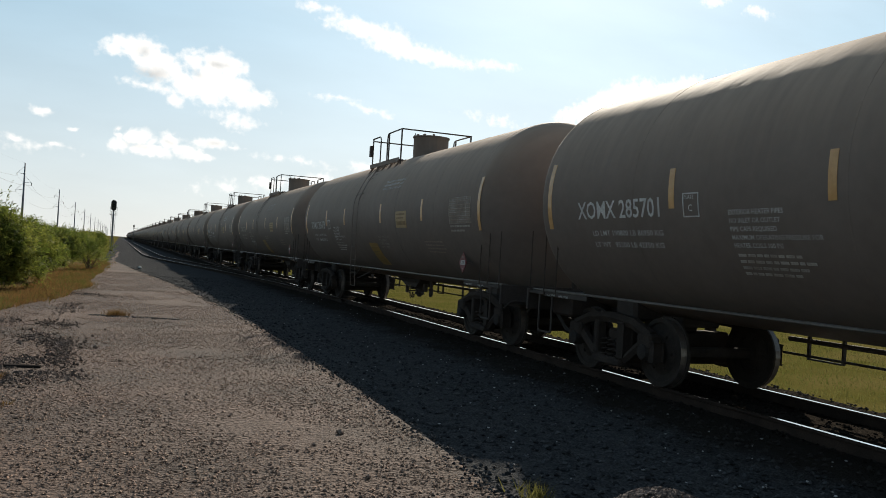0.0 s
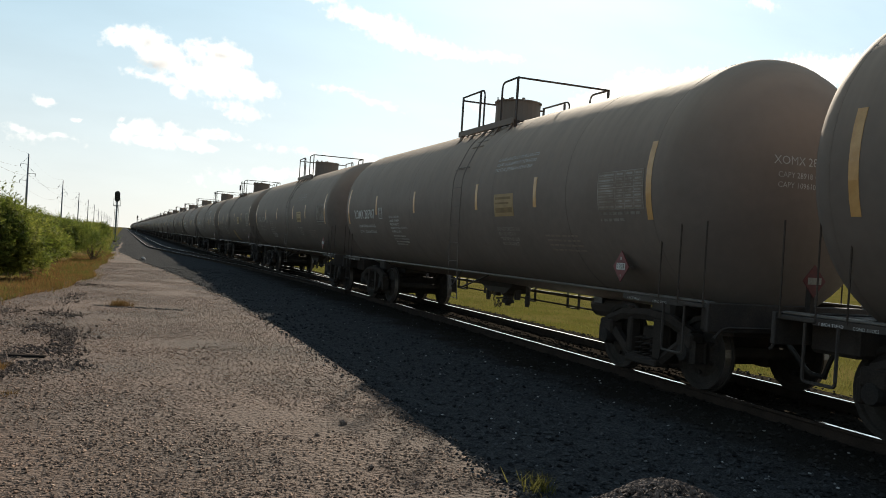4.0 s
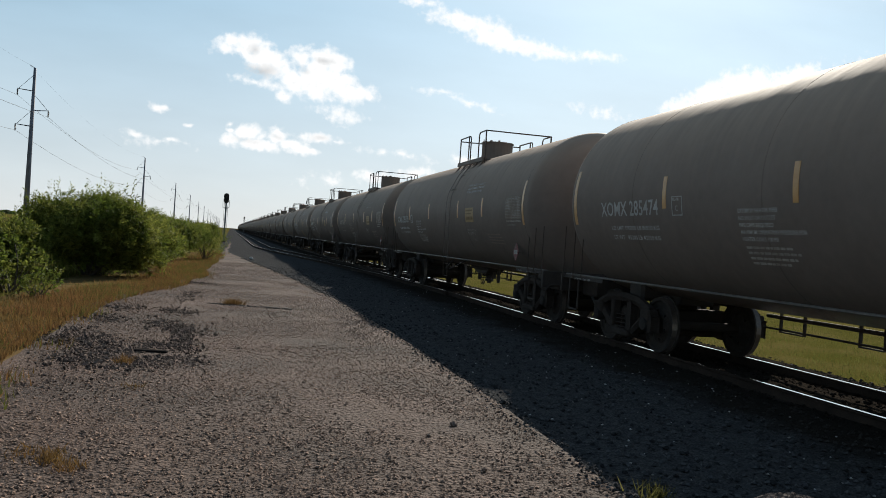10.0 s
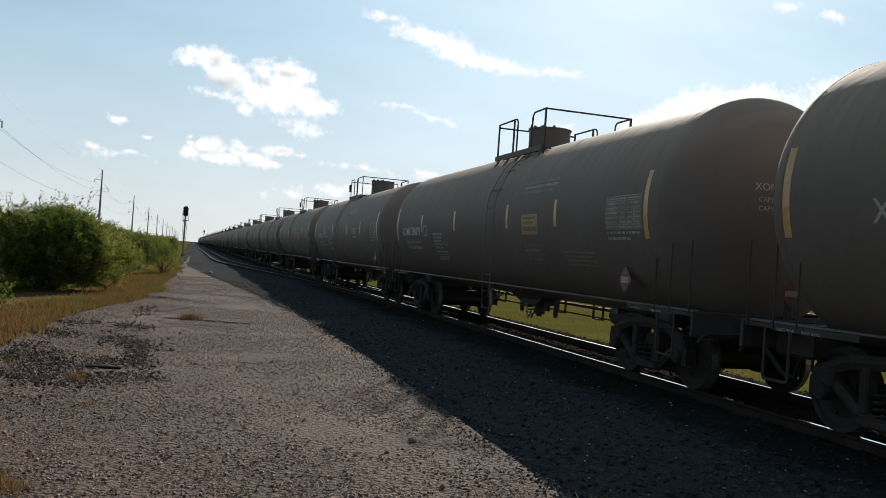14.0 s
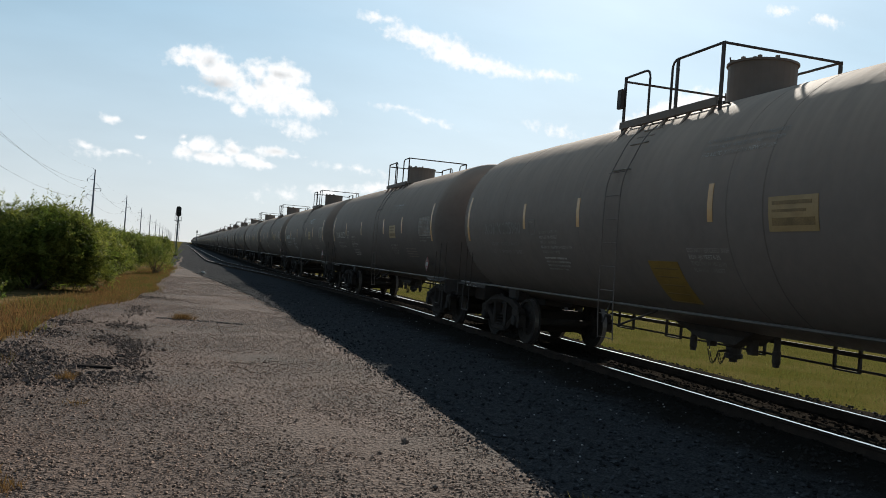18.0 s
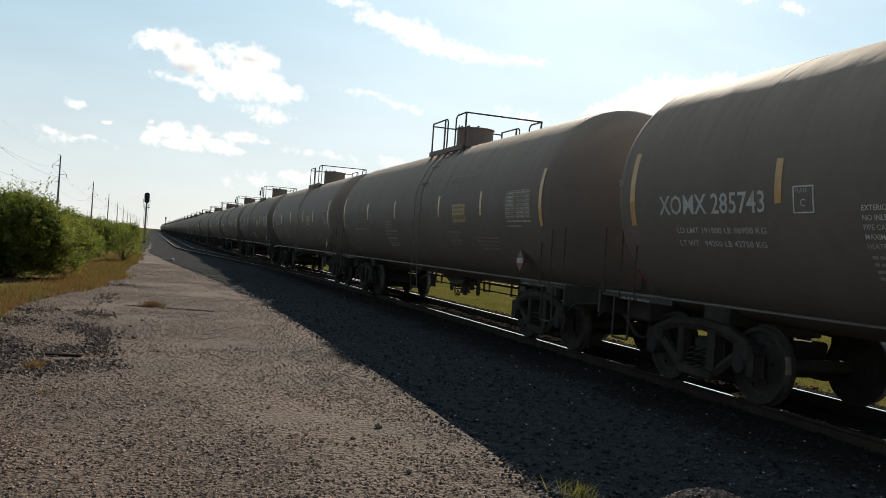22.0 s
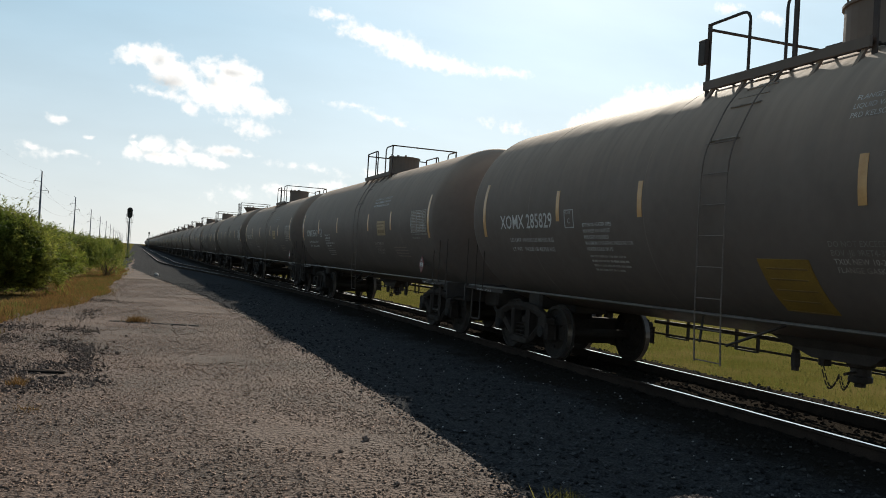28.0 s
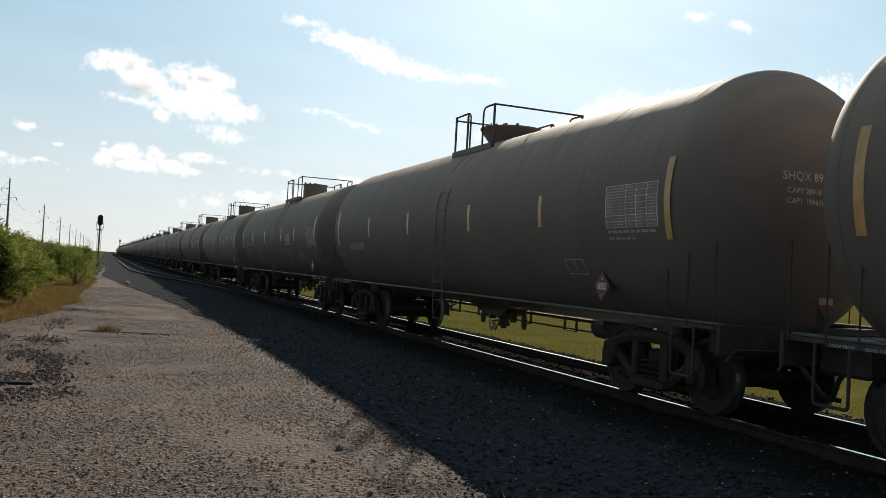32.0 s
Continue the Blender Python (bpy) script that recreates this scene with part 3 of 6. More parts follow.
# the domed end: share of the radius, depth past the end of the straight shell
DOME = ((0.01, 0.64), (0.25, 0.62), (0.5, 0.55), (0.7, 0.45), (0.85, 0.33), (0.94, 0.20), (0.985, 0.08), (0.998, 0.0), (1.0, -0.03), (1.0, -0.25))


def set_shell(kind):
    """The older car has a thicker, higher jacket."""
    global TANK_R, TANK_Z
    TANK_R, TANK_Z = (1.70, 2.57) if kind == "older" else (1.65, 2.54)


def make_tank_car(kind):
    """One tank car, its origin at rail height under its middle. kind: 'plain', 'boxed' (a box on the railing, a yellow panel) or 'older'."""
    set_shell(kind)
    car = new("tank_car")
    half = 7.55
    prof = [(TANK_R * f, half + d) for f, d in DOME]
    seams = (5.2, 1.9, -1.95, -2.6, -5.2) if kind != "older" else (5.6, 4.2, 2.8, 1.4, -1.4, -2.8, -4.2, -5.6)
    body = prof + [(TANK_R, 4.8), (TANK_R, 2.4), (TANK_R, 0.0), (TANK_R, -2.4), (TANK_R, -4.8)] + [(r, -h) for r, h in reversed(prof)]
    tank = part("tank", shift(lathe(body, 64, "y"), 0, 0, TANK_Z), M_TANK, car, "black tank shell, its back paled by dust and painted light", smooth=True)
    for s in seams + (7.5, -7.3):
        part("jacket_band", shift(lathe([(TANK_R - 0.01, s + 0.013), (TANK_R + 0.002, s + 0.010), (TANK_R + 0.002, s - 0.010), (TANK_R - 0.01, s - 0.013)], 64, "y"), 0, 0, TANK_Z), M_TANK, car)

    strips, y0, y1, ret0, ret1, ladder_y, panel_y = STYLES.get(kind, STYLES["plain"])
    if kind == "distant":
        part("manway", shift(lathe([(0.5, 3.95), (0.5, 4.67), (0.1, 4.72)], 14), 0, 0.12, 0), M_TANK, car)
        for y in (1.1, -1.62):
            part("handrail", tube([(-0.97, y, 3.85), (-0.97, y, 4.79), (0.97, y, 4.79), (0.97, y, 3.85)], 0.03, 4), M_STEEL, car)
        part("platform", bm_box(-1.0, 1.0, -1.62, 1.1, 3.93, 4.02), M_STEEL, car)
        for u in (6.97, -6.97):
            skin_patch(u + 0.055, u - 0.055, 3.03, 0.98, M_AMBER, "reflector", car, "long amber reflective strip")
        for e in (-1, 1):
            part("stub_sill", bm_box(-0.32, 0.32, min(e * 4.9, e * 8.7), max(e * 4.9, e * 8.7), 0.70, 1.06, 0.02), M_STEEL, car)
            part("end_deck", bm_box(-1.45, 1.45, min(e * 7.75, e * 8.28), max(e * 7.75, e * 8.28), 0.95, 1.11), M_STEEL, car)
            truck = part("truck", bm_box(-1.06, 1.06, e * TRUCK_Y - 0.4, e * TRUCK_Y + 0.4, 0.25, 0.80, 0.05), M_RUSTY, car)
            for s in (-1, 1):
                ws = part("wheelset", lathe([(WHEEL_R, -0.80), (WHEEL_R, -0.68), (0.1, -0.66), (0.1, 0.66), (WHEEL_R, 0.68), (WHEEL_R, 0.80)], 16, "x"), M_WHEEL, truck)
                ws.matrix_parent_inverse = Matrix.Translation((0, e * TRUCK_Y + s * AXLES, WHEEL_R))
        return car
    # manway and its fittings
    my = {"boxed": -0.25, "boxed_early": -0.30, "boxed_mid": -0.28}.get(kind, 0.0)
    mw_r, mw_top = (0.47, 4.70) if kind != "older" else (0.46, 4.58)
    bonnet = [(0.42, 3.95), (0.42, 4.14), (0.50, 4.30), (0.66, 4.52), (0.66, 4.55), (0.1, mw_top)]
    manway = part("manway", shift(lathe(bonnet if kind == "older" else [(mw_r + 0.02, 3.95), (mw_r + 0.02, 4.10), (mw_r, 4.12), (mw_r, mw_top - 0.03), (mw_r + 0.025, mw_top - 0.03), (mw_r + 0.025, mw_top), (0.1, mw_top + 0.03)], 28), 0, my, 0),
                  M_TANK, car, "black manway housing on the tank top")
    bm = bm_box(-0.06, 0.06, my + 0.10, my + 0.16, mw_top, mw_top + 0.07)
    part("hinge", bm, M_STEEL, manway)
    for k in range(5):
        a = 2.3 + 0.55 * k
        part("bolt", bm_box(0.43 * math.cos(a) - 0.025, 0.43 * math.cos(a) + 0.025, my + 0.43 * math.sin(a) - 0.025, my + 0.43 * math.sin(a) + 0.025, mw_top - 0.02, mw_top + 0.045, 0.006), M_TANK, manway)
    part("bolt", bm_box(-0.30, -0.24, my - 0.2, my - 0.16, mw_top - 0.01, mw_top + 0.05), M_STEEL, manway)
    part("pin", tube([(-0.35, my + 0.25, mw_top - 0.02), (-0.36, my + 0.27, mw_top + 0.12)], 0.012, 5), M_STEEL, manway)
    # platform round the manway
    for sx in (-1, 1):
        grate = bmesh.new()
        for k in range(6):
            bm_box(sx * (0.57 + 0.083 * k) - 0.011, sx * (0.57 + 0.083 * k) + 0.011, y1, y0, 3.99, 4.005, 0, grate)
        for k in range(9):
            yk = y1 + (y0 - y1) * k / 8
            bm_box(min(sx * 0.56, sx * 1.0), max(sx * 0.56, sx * 1.0), yk - 0.015, yk + 0.015, 3.975, 3.985, 0, grate)
        deck = part("platform", grate, M_STEEL, car, "open steel grating platform")
        part("toe_board", bm_box(sx * 1.02 - 0.015, sx * 1.02 + 0.015, y1, y0, 3.935, 4.045), M_TANK, deck)
    part("platform", bm_box(-0.56, 0.56, 0.75, y0, 4.13, 4.155), M_TANK, car)
    for i in range(5):
        yb = y1 + 0.12 + (y0 - y1 - 0.24) * i / 4
        for sx in (-1,):
            bm = tube([(sx * 0.95, yb, 3.97), (sx * 1.22, yb - 0.02, 3.56)], 0.028, 5)
            tube([(sx * 0.62, yb, 3.98), (sx * 1.10, yb, 3.68)], 0.022, 5, bm)
            part("bracket", bm, M_TANK, car)
    # hand rails: a hoop at each end, with short returns along the sides
    top = 4.79
    hoops = ((y0, -1, ret0), (y1, 1, ret1))
    for yh, way, ret in hoops:
        for sx in (-1, 1):
            x = sx * 0.97
            line = rounded([(x, yh + way * ret, 3.98), (x, yh + way * ret, top), (x, yh, top), (x, yh, top - 0.02)], 0.14)
            part("handrail", tube(line[:-2] + [(x, yh, top)], 0.019, 6), M_PIPE, car)
            part("rail_post", bm_box(x - 0.012, x + 0.012, yh - 0.03, yh + 0.03, 3.82, top + 0.015), M_PIPE, car)
            if way > 0 and kind.startswith("boxed"):
                part("rail_post", bm_box(x - 0.012, x + 0.012, yh + ret - 0.17, yh + ret - 0.11, 3.98, top - 0.005), M_PIPE, car)
            if way < 0 and not kind.startswith("boxed"):
                part("rail_post", bm_box(x - 0.012, x + 0.012, yh - ret * 0.82 - 0.03, yh - ret * 0.82 + 0.03, 3.98, top - 0.02), M_PIPE, car)
        z_cross = top if way > 0 else top - 0.06
        part("handrail", tube([(-0.97, yh, z_cross), (0.97, yh, z_cross)], 0.019, 6), M_PIPE, car)
    if kind.startswith("boxed"):
        part("paper_box", bm_box(-1.05, -0.98, y0 - 0.02, y0 + 0.12, 4.28, 4.60, 0.01), M_PIPE, car, "small black document box on the railing")
    # ladder
    for sx in (-1,):
        ladder = None
        for ly in (ladder_y, ladder_y - 0.45):
            pts = rounded([(sx * 0.98, ly, 3.98), (sx * 1.36, ly, 3.62), (sx * 1.69, ly, 2.95), (sx * 1.71, ly, 2.4), (sx * 1.69, ly, 1.1), (sx * 1.66, ly, 0.60)], 0.2)
            b = tube(pts, 0.009, 5)
            if ladder is None:
                ladder = part("ladder", b, M_LADDER, car)
            else:
                part("stile", b, M_LADDER, ladder)
        for k in range(8):
            z = 0.62 + k * 0.35
            x = sx * (1.66 if z < 1 else 1.70 if z < 2.9 else 1.66)
            part("rung", tube([(x, ladder_y, z), (x, ladder_y - 0.45, z)], 0.007, 5), M_LADDER, ladder)
    # short steps under the platform and a grab iron below them
    for k in range(4):
        f = k / 3
        part("rung", tube([(-0.98 - 0.34 * f, ladder_y + 0.02, 3.90 - 0.36 * f), (-0.98 - 0.34 * f, ladder_y - 0.47, 3.90 - 0.36 * f)], 0.014, 5), M_SLAT, ladder)
    part("grab_iron", tube(rounded([(-1.50, ladder_y + 0.05, 3.12), (-1.58, ladder_y + 0.05, 3.12), (-1.58, ladder_y - 0.42, 3.12), (-1.50, ladder_y - 0.42, 3.12)], 0.04), 0.014, 5), M_SLAT, ladder)
    # side ledge along the foot of the tank
    for sx in (-1, 1):
        part("side_ledge", bm_box(sx * 1.36 - 0.05, sx * 1.36 + 0.05, -8.2, 8.2, 1.115, 1.145, 0.008), M_SILL, car)
        for e in (-1, 1):
            part("side_plate", bm_box(sx * 1.42 - 0.01, sx * 1.42 + 0.01, e * 7.16 - 0.64, e * 7.16 + 0.64, 1.045, 1.113, 0.003), M_STEEL, car)
    # saddles, stub sills, end decks
    for e in (-1, 1):
        bm = bm_box(-0.32, 0.32, min(e * 5.8, e * 8.3), max(e * 5.8, e * 8.3), 0.78, 1.06, 0.02)
        bm_box(-0.80, 0.80, e * TRUCK_Y - 0.25, e * TRUCK_Y + 0.25, 0.80, 1.12, 0.05, bm)
        bm_box(-0.70, 0.70, e * TRUCK_Y - 0.3, e * TRUCK_Y + 0.3, 1.0, 1.2, 0.05, bm)
        part("stub_sill", bm, M_STEEL, car)
        bm = bm_box(-1.45, 1.45, min(e * 7.75, e * 8.28), max(e * 7.75, e * 8.28), 1.06, 1.11, 0.01)
        bm_box(-1.47, 1.47, e * 8.26 - 0.03, e * 8.26 + 0.03, 0.80, 1.13, 0.01, bm)
        bm_box(-1.05, 1.05, min(e * 7.6, e * 8.2), max(e * 7.6, e * 8.2), 0.74, 1.07, 0.04, bm)
        part("end_deck", bm, M_STEEL, car)
        for sx in (-1, 1):
            for yy, h in ((7.35, 2.02), (7.72, 2.05), (8.18, 2.05)):
                part("grab_bar", tube([(sx * 1.47, e * yy, 1.08), (sx * 1.47, e * yy, h)], 0.010, 5), M_GRAB, car)
            step = tube(rounded([(sx * 1.46, e * 7.45, 1.06), (sx * 1.46, e * 7.45, 0.50), (sx * 1.46, e * 7.85, 0.50), (sx * 1.46, e * 7.85, 1.06)], 0.05), 0.018, 5)
            part("stirrup", step, M_STEEL, car)
        bm = bm_box(-0.14, 0.14, min(e * 8.25, e * 8.62), max(e * 8.25, e * 8.62), 0.74, 0.96, 0.03)
        bm_box(-0.20, 0.16, min(e * 8.55, e * 8.83), max(e * 8.55, e * 8.83), 0.66, 1.0, 0.05, bm)
        part("coupler", bm, M_RUSTY, car)
        lever = tube(rounded([(-1.42, e * 8.34, 0.74), (-1.30, e * 8.34, 0.86), (-0.30, e * 8.34, 0.86), (-0.05, e * 8.45, 0.98)], 0.08), 0.016, 5)
        part("uncoupling_lever", lever, M_STEEL, car)
        hose = tube(rounded([(-0.42, e * 8.2, 0.82), (-0.44, e * 8.45, 0.70), (-0.34, e * 8.66, 0.40), (-0.2, e * 8.78, 0.38)], 0.2), 0.03, 6)
        part("air_hose", hose, M_INK, car)
        make_truck(car, e * TRUCK_Y)
    # pipes and gear under the belly
    part("brake_rod", tube([(0.82, -5.0, 0.745), (0.82, 5.0, 0.745)], 0.035, 6), M_STEEL, car)
    part("brake_rod", tube([(0.82, -5.1, 0.55), (0.82, 5.1, 0.55)], 0.018, 6), M_STEEL, car)
    # hangers in pairs, each pair tied by a flat bar below
    for ya, yb in ((4.66, 4.10), (2.94, 2.48), (0.64, 0.26), (-1.16, -1.60), (-2.27, -2.75), (-4.4, -4.8)):
        bm = bm_box(0.80, 0.84, ya - 0.017, ya + 0.017, 0.52, 0.98)
        bm_box(0.80, 0.84, yb - 0.017, yb + 0.017, 0.52, 0.98, 0, bm)
        bm_box(0.79, 0.85, yb, ya, 0.505, 0.525, 0, bm)
        part("hanger", bm, M_STEEL, car)
    # keel of the bottom outlet, tapering towards both ends
    bm = bmesh.new()
    line = [(1.15, 0.97), (0.72, 0.80), (0.40, 0.70), (-0.42, 0.70), (-0.62, 0.82), (-1.05, 0.97)]
    sides = [[bm.verts.new((x * (0.5 if 0 < k < 5 else 0.7), y, z)) for k, (y, z) in enumerate(line)] for x in (-0.46, 0.46)]
    for k in range(5):
        bm.faces.new((sides[0][k], sides[0][k + 1], sides[1][k + 1], sides[1][k]))
    bm.faces.new(sides[0])
    bm.faces.new(sides[1][::-1])
    bm.faces.new((sides[0][0], sides[1][0], sides[1][5], sides[0][5]))
    bmesh.ops.recalc_face_normals(bm, faces=bm.faces)
    part("skid", bm, M_STEEL, car)
    valve = part("outlet_valve", shift(lathe([(0.15, 0.74), (0.15, 0.66), (0.11, 0.64), (0.11, 0.56), (0.13, 0.55), (0.13, 0.49), (0.06, 0.47), (0.06, 0.43)], 14), 0, -0.10, 0), M_STEEL, car)
    part("valve_handle", tube([(0, -0.10, 0.60), (-0.30, -0.16, 0.58)], 0.018, 5), M_STEEL, valve)
    for y, z in ((0.42, 0.60), (-0.52, 0.58)):
        part("skid_lug", bm_box(-0.06, 0.06, y - 0.05, y + 0.05, z, 0.80, 0.01), M_STEEL, car)
    for y in (0.86, -1.03):
        part("steam_pipe_stub", shift(lathe([(0.045, 0.98), (0.045, 0.70), (0.055, 0.69), (0.055, 0.54), (0.045, 0.52), (0.045, 0.48)], 10), -0.02, y, 0), M_STEEL, car)
    # braces from the ladder's foot
    part("brace", tube([(-1.60, ladder_y - 0.45, 0.82), (-1.25, ladder_y - 0.95, 1.10)], 0.016, 5), M_STEEL, car)
    part("brace", tube([(-1.60, ladder_y, 0.82), (-1.25, ladder_y + 0.4, 1.10)], 0.016, 5), M_STEEL, car)
    for ya, za, yb, zb, sag in ((0.34, 0.70, 0.06, 0.55, 0.24), (0.06, 0.55, -0.08, 0.50, 0.13)):
        links = bmesh.new()
        pts = [Vector((-0.14, ya + (yb - ya) * f, za + (zb - za) * f - sag * math.sin(math.pi * f))) for f in (i / 13 for i in range(14))]
        for i, (a, b) in enumerate(zip(pts, pts[1:])):
            off = Vector((0.012, 0, 0.010)) * (1 if i % 2 else -1)
            tube([a - (b - a) * 0.25 + off, b + (b - a) * 0.25 + off], 0.010, 4, links)
        part("chain", links, M_STEEL, car)
    gear = 0.0 if not kind.startswith("boxed") else -1.0
    tank_air = tube([(0.1, gear - 3.55, 0.76), (0.1, gear - 3.62, 0.76), (0.1, gear - 4.5, 0.76), (0.1, gear - 4.58, 0.76)], 0.20, 12)
    part("air_reservoir", tank_air, M_STEEL, car)
    part("brake_cylinder", tube([(0.55, gear - 3.2, 0.74), (0.55, gear - 3.75, 0.74)], 0.13, 10), M_STEEL, car)
    part("data_plate", bm_box(-0.13, -0.11, gear - 3.95, gear - 3.70, 0.80, 0.93), M_GALV, car, "pale grey metal plate")
    part("brake_valve", bm_box(-0.1, 0.2, -4.9, -4.66, 0.66, 0.95, 0.04), M_STEEL, car)
    return car


def head_lettering(car, lines, mat):
    """Lettering on the domed leading end, near its middle."""
    co, fs = [], []
    half = 7.55
    for i, line in enumerate(lines):
        size = 0.145 if i == 0 else 0.095
        w, c, f = flat_text(line, size)
        base = len(co)
        for x, y, _ in c:
            px, pz = -0.55 + x, 0.30 + y - (0, 0.17, 0.29)[i]
            r = math.hypot(px, pz)
            knots = [(f * TANK_R, d) for f, d in DOME]
            for (r0, d0), (r1, d1) in zip(knots, knots[1:]):
                if r <= r1:
                    break
            depth = d0 + (d1 - d0) * (r - r0) / (r1 - r0)
            co.append((px, -(half + depth + 0.012), TANK_Z + pz))
        fs += [tuple(base + k for k in q) for q in f]
    me = bpy.data.meshes.new("end_lettering")
    me.from_pydata(co, [], fs)
    me.materials.append(mat)
    part("end_lettering", me, mat, car, "small white lettering on the domed end")


def add_markings(car, kind, index, number, placard="1203"):
    """The lettering of one car. Numbers that nobody could make out become bars."""
    set_shell(kind)
    bright = M_WHITE if index in BRIGHT else M_FADED
    style = STYLES.get(kind, STYLES["plain"])
    strips, panel_y = STRIPS.get(index, style[0]), PANELS.get(index, style[6])
    for u in (strips[0], strips[5]):
        skin_patch(u + 0.055, u - 0.055, 3.03, 0.98, M_AMBER, "reflector", car, "long amber reflective strip")
    for u in strips[1:5]:
        skin_patch(u + 0.05, u - 0.05, 2.75, 0.47, M_AMBER, "reflector", car, "short amber reflective strip")
    if kind != "older":
        panel = skin_patch(panel_y, panel_y - 0.75, 2.53, 0.38, M_ORANGE, "information_panel", car, "orange information panel with dark lettering bars")
        for i, (w, h) in enumerate(((0.60, 0.04), (0.52, 0.03), (0.64, 0.085))):
            skin_patch(panel_y - 0.06, panel_y - 0.06 - w, 2.48 - i * 0.09, h, M_BROWN_INK, "lettering_bar", panel, proud=0.009, steps=1)
    ruled = M_WHITE if kind == "older" or index in RULED else M_FADED
    a0, a1, top = (-6.28, -7.38, 2.76) if kind == "older" else (-6.08, -7.14, 2.70)
    tall = 0.54 if kind == "older" else 0.50
    table = skin_patch(a0, a1, top, tall, M_TABLE, "stencil_table", car, "grey stencilled test table", proud=0.004)
    for i in range(8):
        skin_patch(a0, a1, top - i * (tall - 0.008) / 7, 0.008, ruled, "ruled_line", table, proud=0.008, steps=1)
    for f in (0.0, 0.40, 0.60, 0.80, 0.99):
        u = a0 + (a1 - a0) * f
        skin_patch(u, u - 0.012, top, tall, ruled, "ruled_line", table, proud=0.008, steps=3)
    if index <= 24:
        cells = bmesh.new()
        for i in range(7):
            for f in (0.03, 0.43, 0.63, 0.83):
                u, wide = a0 + (a1 - a0) * f, (0.33 if f < 0.1 else 0.13) * (a0 - a1)
                skin_patch(u, u - wide, top - 0.03 - i * (tall - 0.008) / 7, 0.024, None, "", None, proud=0.008, steps=1, bm=cells)
        tagged(part("cell_lettering", cells, M_FADED, table), kind="stuff")
        wr = random.Random(index + 40)
        for i, length in enumerate((1.0, 0.62)):
            line, u = bmesh.new(), a0 - 0.03
            while u > a0 - length:
                w = wr.uniform(0.05, 0.14)
                skin_patch(u, u - w, top - tall - 0.03 - 0.085 * i, 0.036, None, "", None, proud=0.006, steps=1, bm=line)
                u -= w + 0.03
            part("lettering_bar", line, M_FADED, car)
    if kind == "older":
        outline = bmesh.new()
        for a, b, z, h in ((-5.0, -5.5, 1.82, 0.014), (-5.0, -5.5, 1.62, 0.014)):
            skin_patch(a, b, z, h, None, "", None, bm=outline, steps=1)
        for a in (-5.0, -5.25, -5.49):
            skin_patch(a, a - 0.014, 1.82, 0.21, None, "", None, bm=outline, steps=3)
        part("empty_frame", outline, M_FADED, car, "empty stencilled frame")
    if number:
        if kind == "older":
            stencil([number], 6.1, 2.05, 0.27, bright, "car_number", car, "faded white car number", stretch=0.95)
        else:
            stencil([number], strips[1] + 2.12, 2.295, 0.33, bright, "car_number", car, "white stencilled car number", stretch=0.935, bold=0.012)
    else:
        skin_patch(6.25, 5.45, 2.36, 0.20, M_TABLE, "lettering_bar", car, "faded lettering bar", proud=0.006)
        skin_patch(5.25, 4.45, 2.36, 0.20, M_TABLE, "lettering_bar", car, "faded lettering bar", proud=0.006)
    if number:
        head_lettering(car, [number, "  CAPY 28918 GAL", "  CAPY 109610 L"], M_WHITE)
    if index <= 24 and kind != "older":
        w = (191, 94) if index % 3 else (190, 95)
        stencil(["LD LMT %d800 LB 86950 KG" % w[0], "LT WT   %d200 LB 42750 KG" % w[1]], strips[1] + 1.81, 2.0, 0.10, bright, "weight_lettering", car, stretch=1.28, gap=1.6, bold=0.007)
        heater_u = 2.40 if kind == "shifted" else 3.46
        stencil(["EXTERIOR HEATER PIPES", "NO INLET OR OUTLET", "PIPE CAPS REQUIRED", "MAXIMUM OPERATING PRESSURE FOR", "HEATER COILS 100 PSI"],
                heater_u, 2.21, 0.074, bright, "heater_lettering", car, gap=1.22, stretch=0.97, bold=0.006)
        wr = random.Random(index)
        for i, (length, z) in enumerate(((0.90, 1.78), (0.96, 1.715), (0.88, 1.65), (0.76, 1.59))):
            line, u = bmesh.new(), heater_u - 0.02
            while u > heater_u - length:
                w = wr.uniform(0.04, 0.13)
                skin_patch(u, u - w, z, 0.030, None, "", None, proud=0.006, steps=1, bm=line)
                u -= w + 0.025
            part("lettering_bar", line, M_FADED, car)
        stencil(["FLANGE GASKETS-GYLON O-RINGS-KITS", "LIQUID VALVE JAMESBURY NEW 07-2009", "PRD KELSO JS75XHS-316 NEW 07-2009"],
                -1.25 if kind.startswith("boxed") else -2.80 if kind == "shifted" else -2.60, 3.31 if kind.startswith("boxed") else 3.14, 0.082, bright, "valve_lettering", car, gap=1.2)
        for words, u in (("1 INCH TREAD", -6.62), ("COND SHOES", -7.18), ("1 INCH TREAD", 7.72), ("COND SHOES", 7.32)):
            _, co, fs = flat_text(words, 0.045)
            me = bpy.data.meshes.new("brake_lettering")
            me.from_pydata([(-1.433, u - x, 1.062 + y) for x, y, _ in co], [], fs)
            me.materials.append(M_WHITE)
            part("brake_lettering", me, M_WHITE, car)
        stencil(["DO NOT EXCEED 300F", "BOV -JB 9RET4-38", "TXIX NEW 10-2010", "FLANGE GASKET"], -1.06 if kind.startswith("boxed") else -2.70, 1.94, 0.085, M_FADED, "outlet_lettering", car, gap=1.05, stagger=0.01)
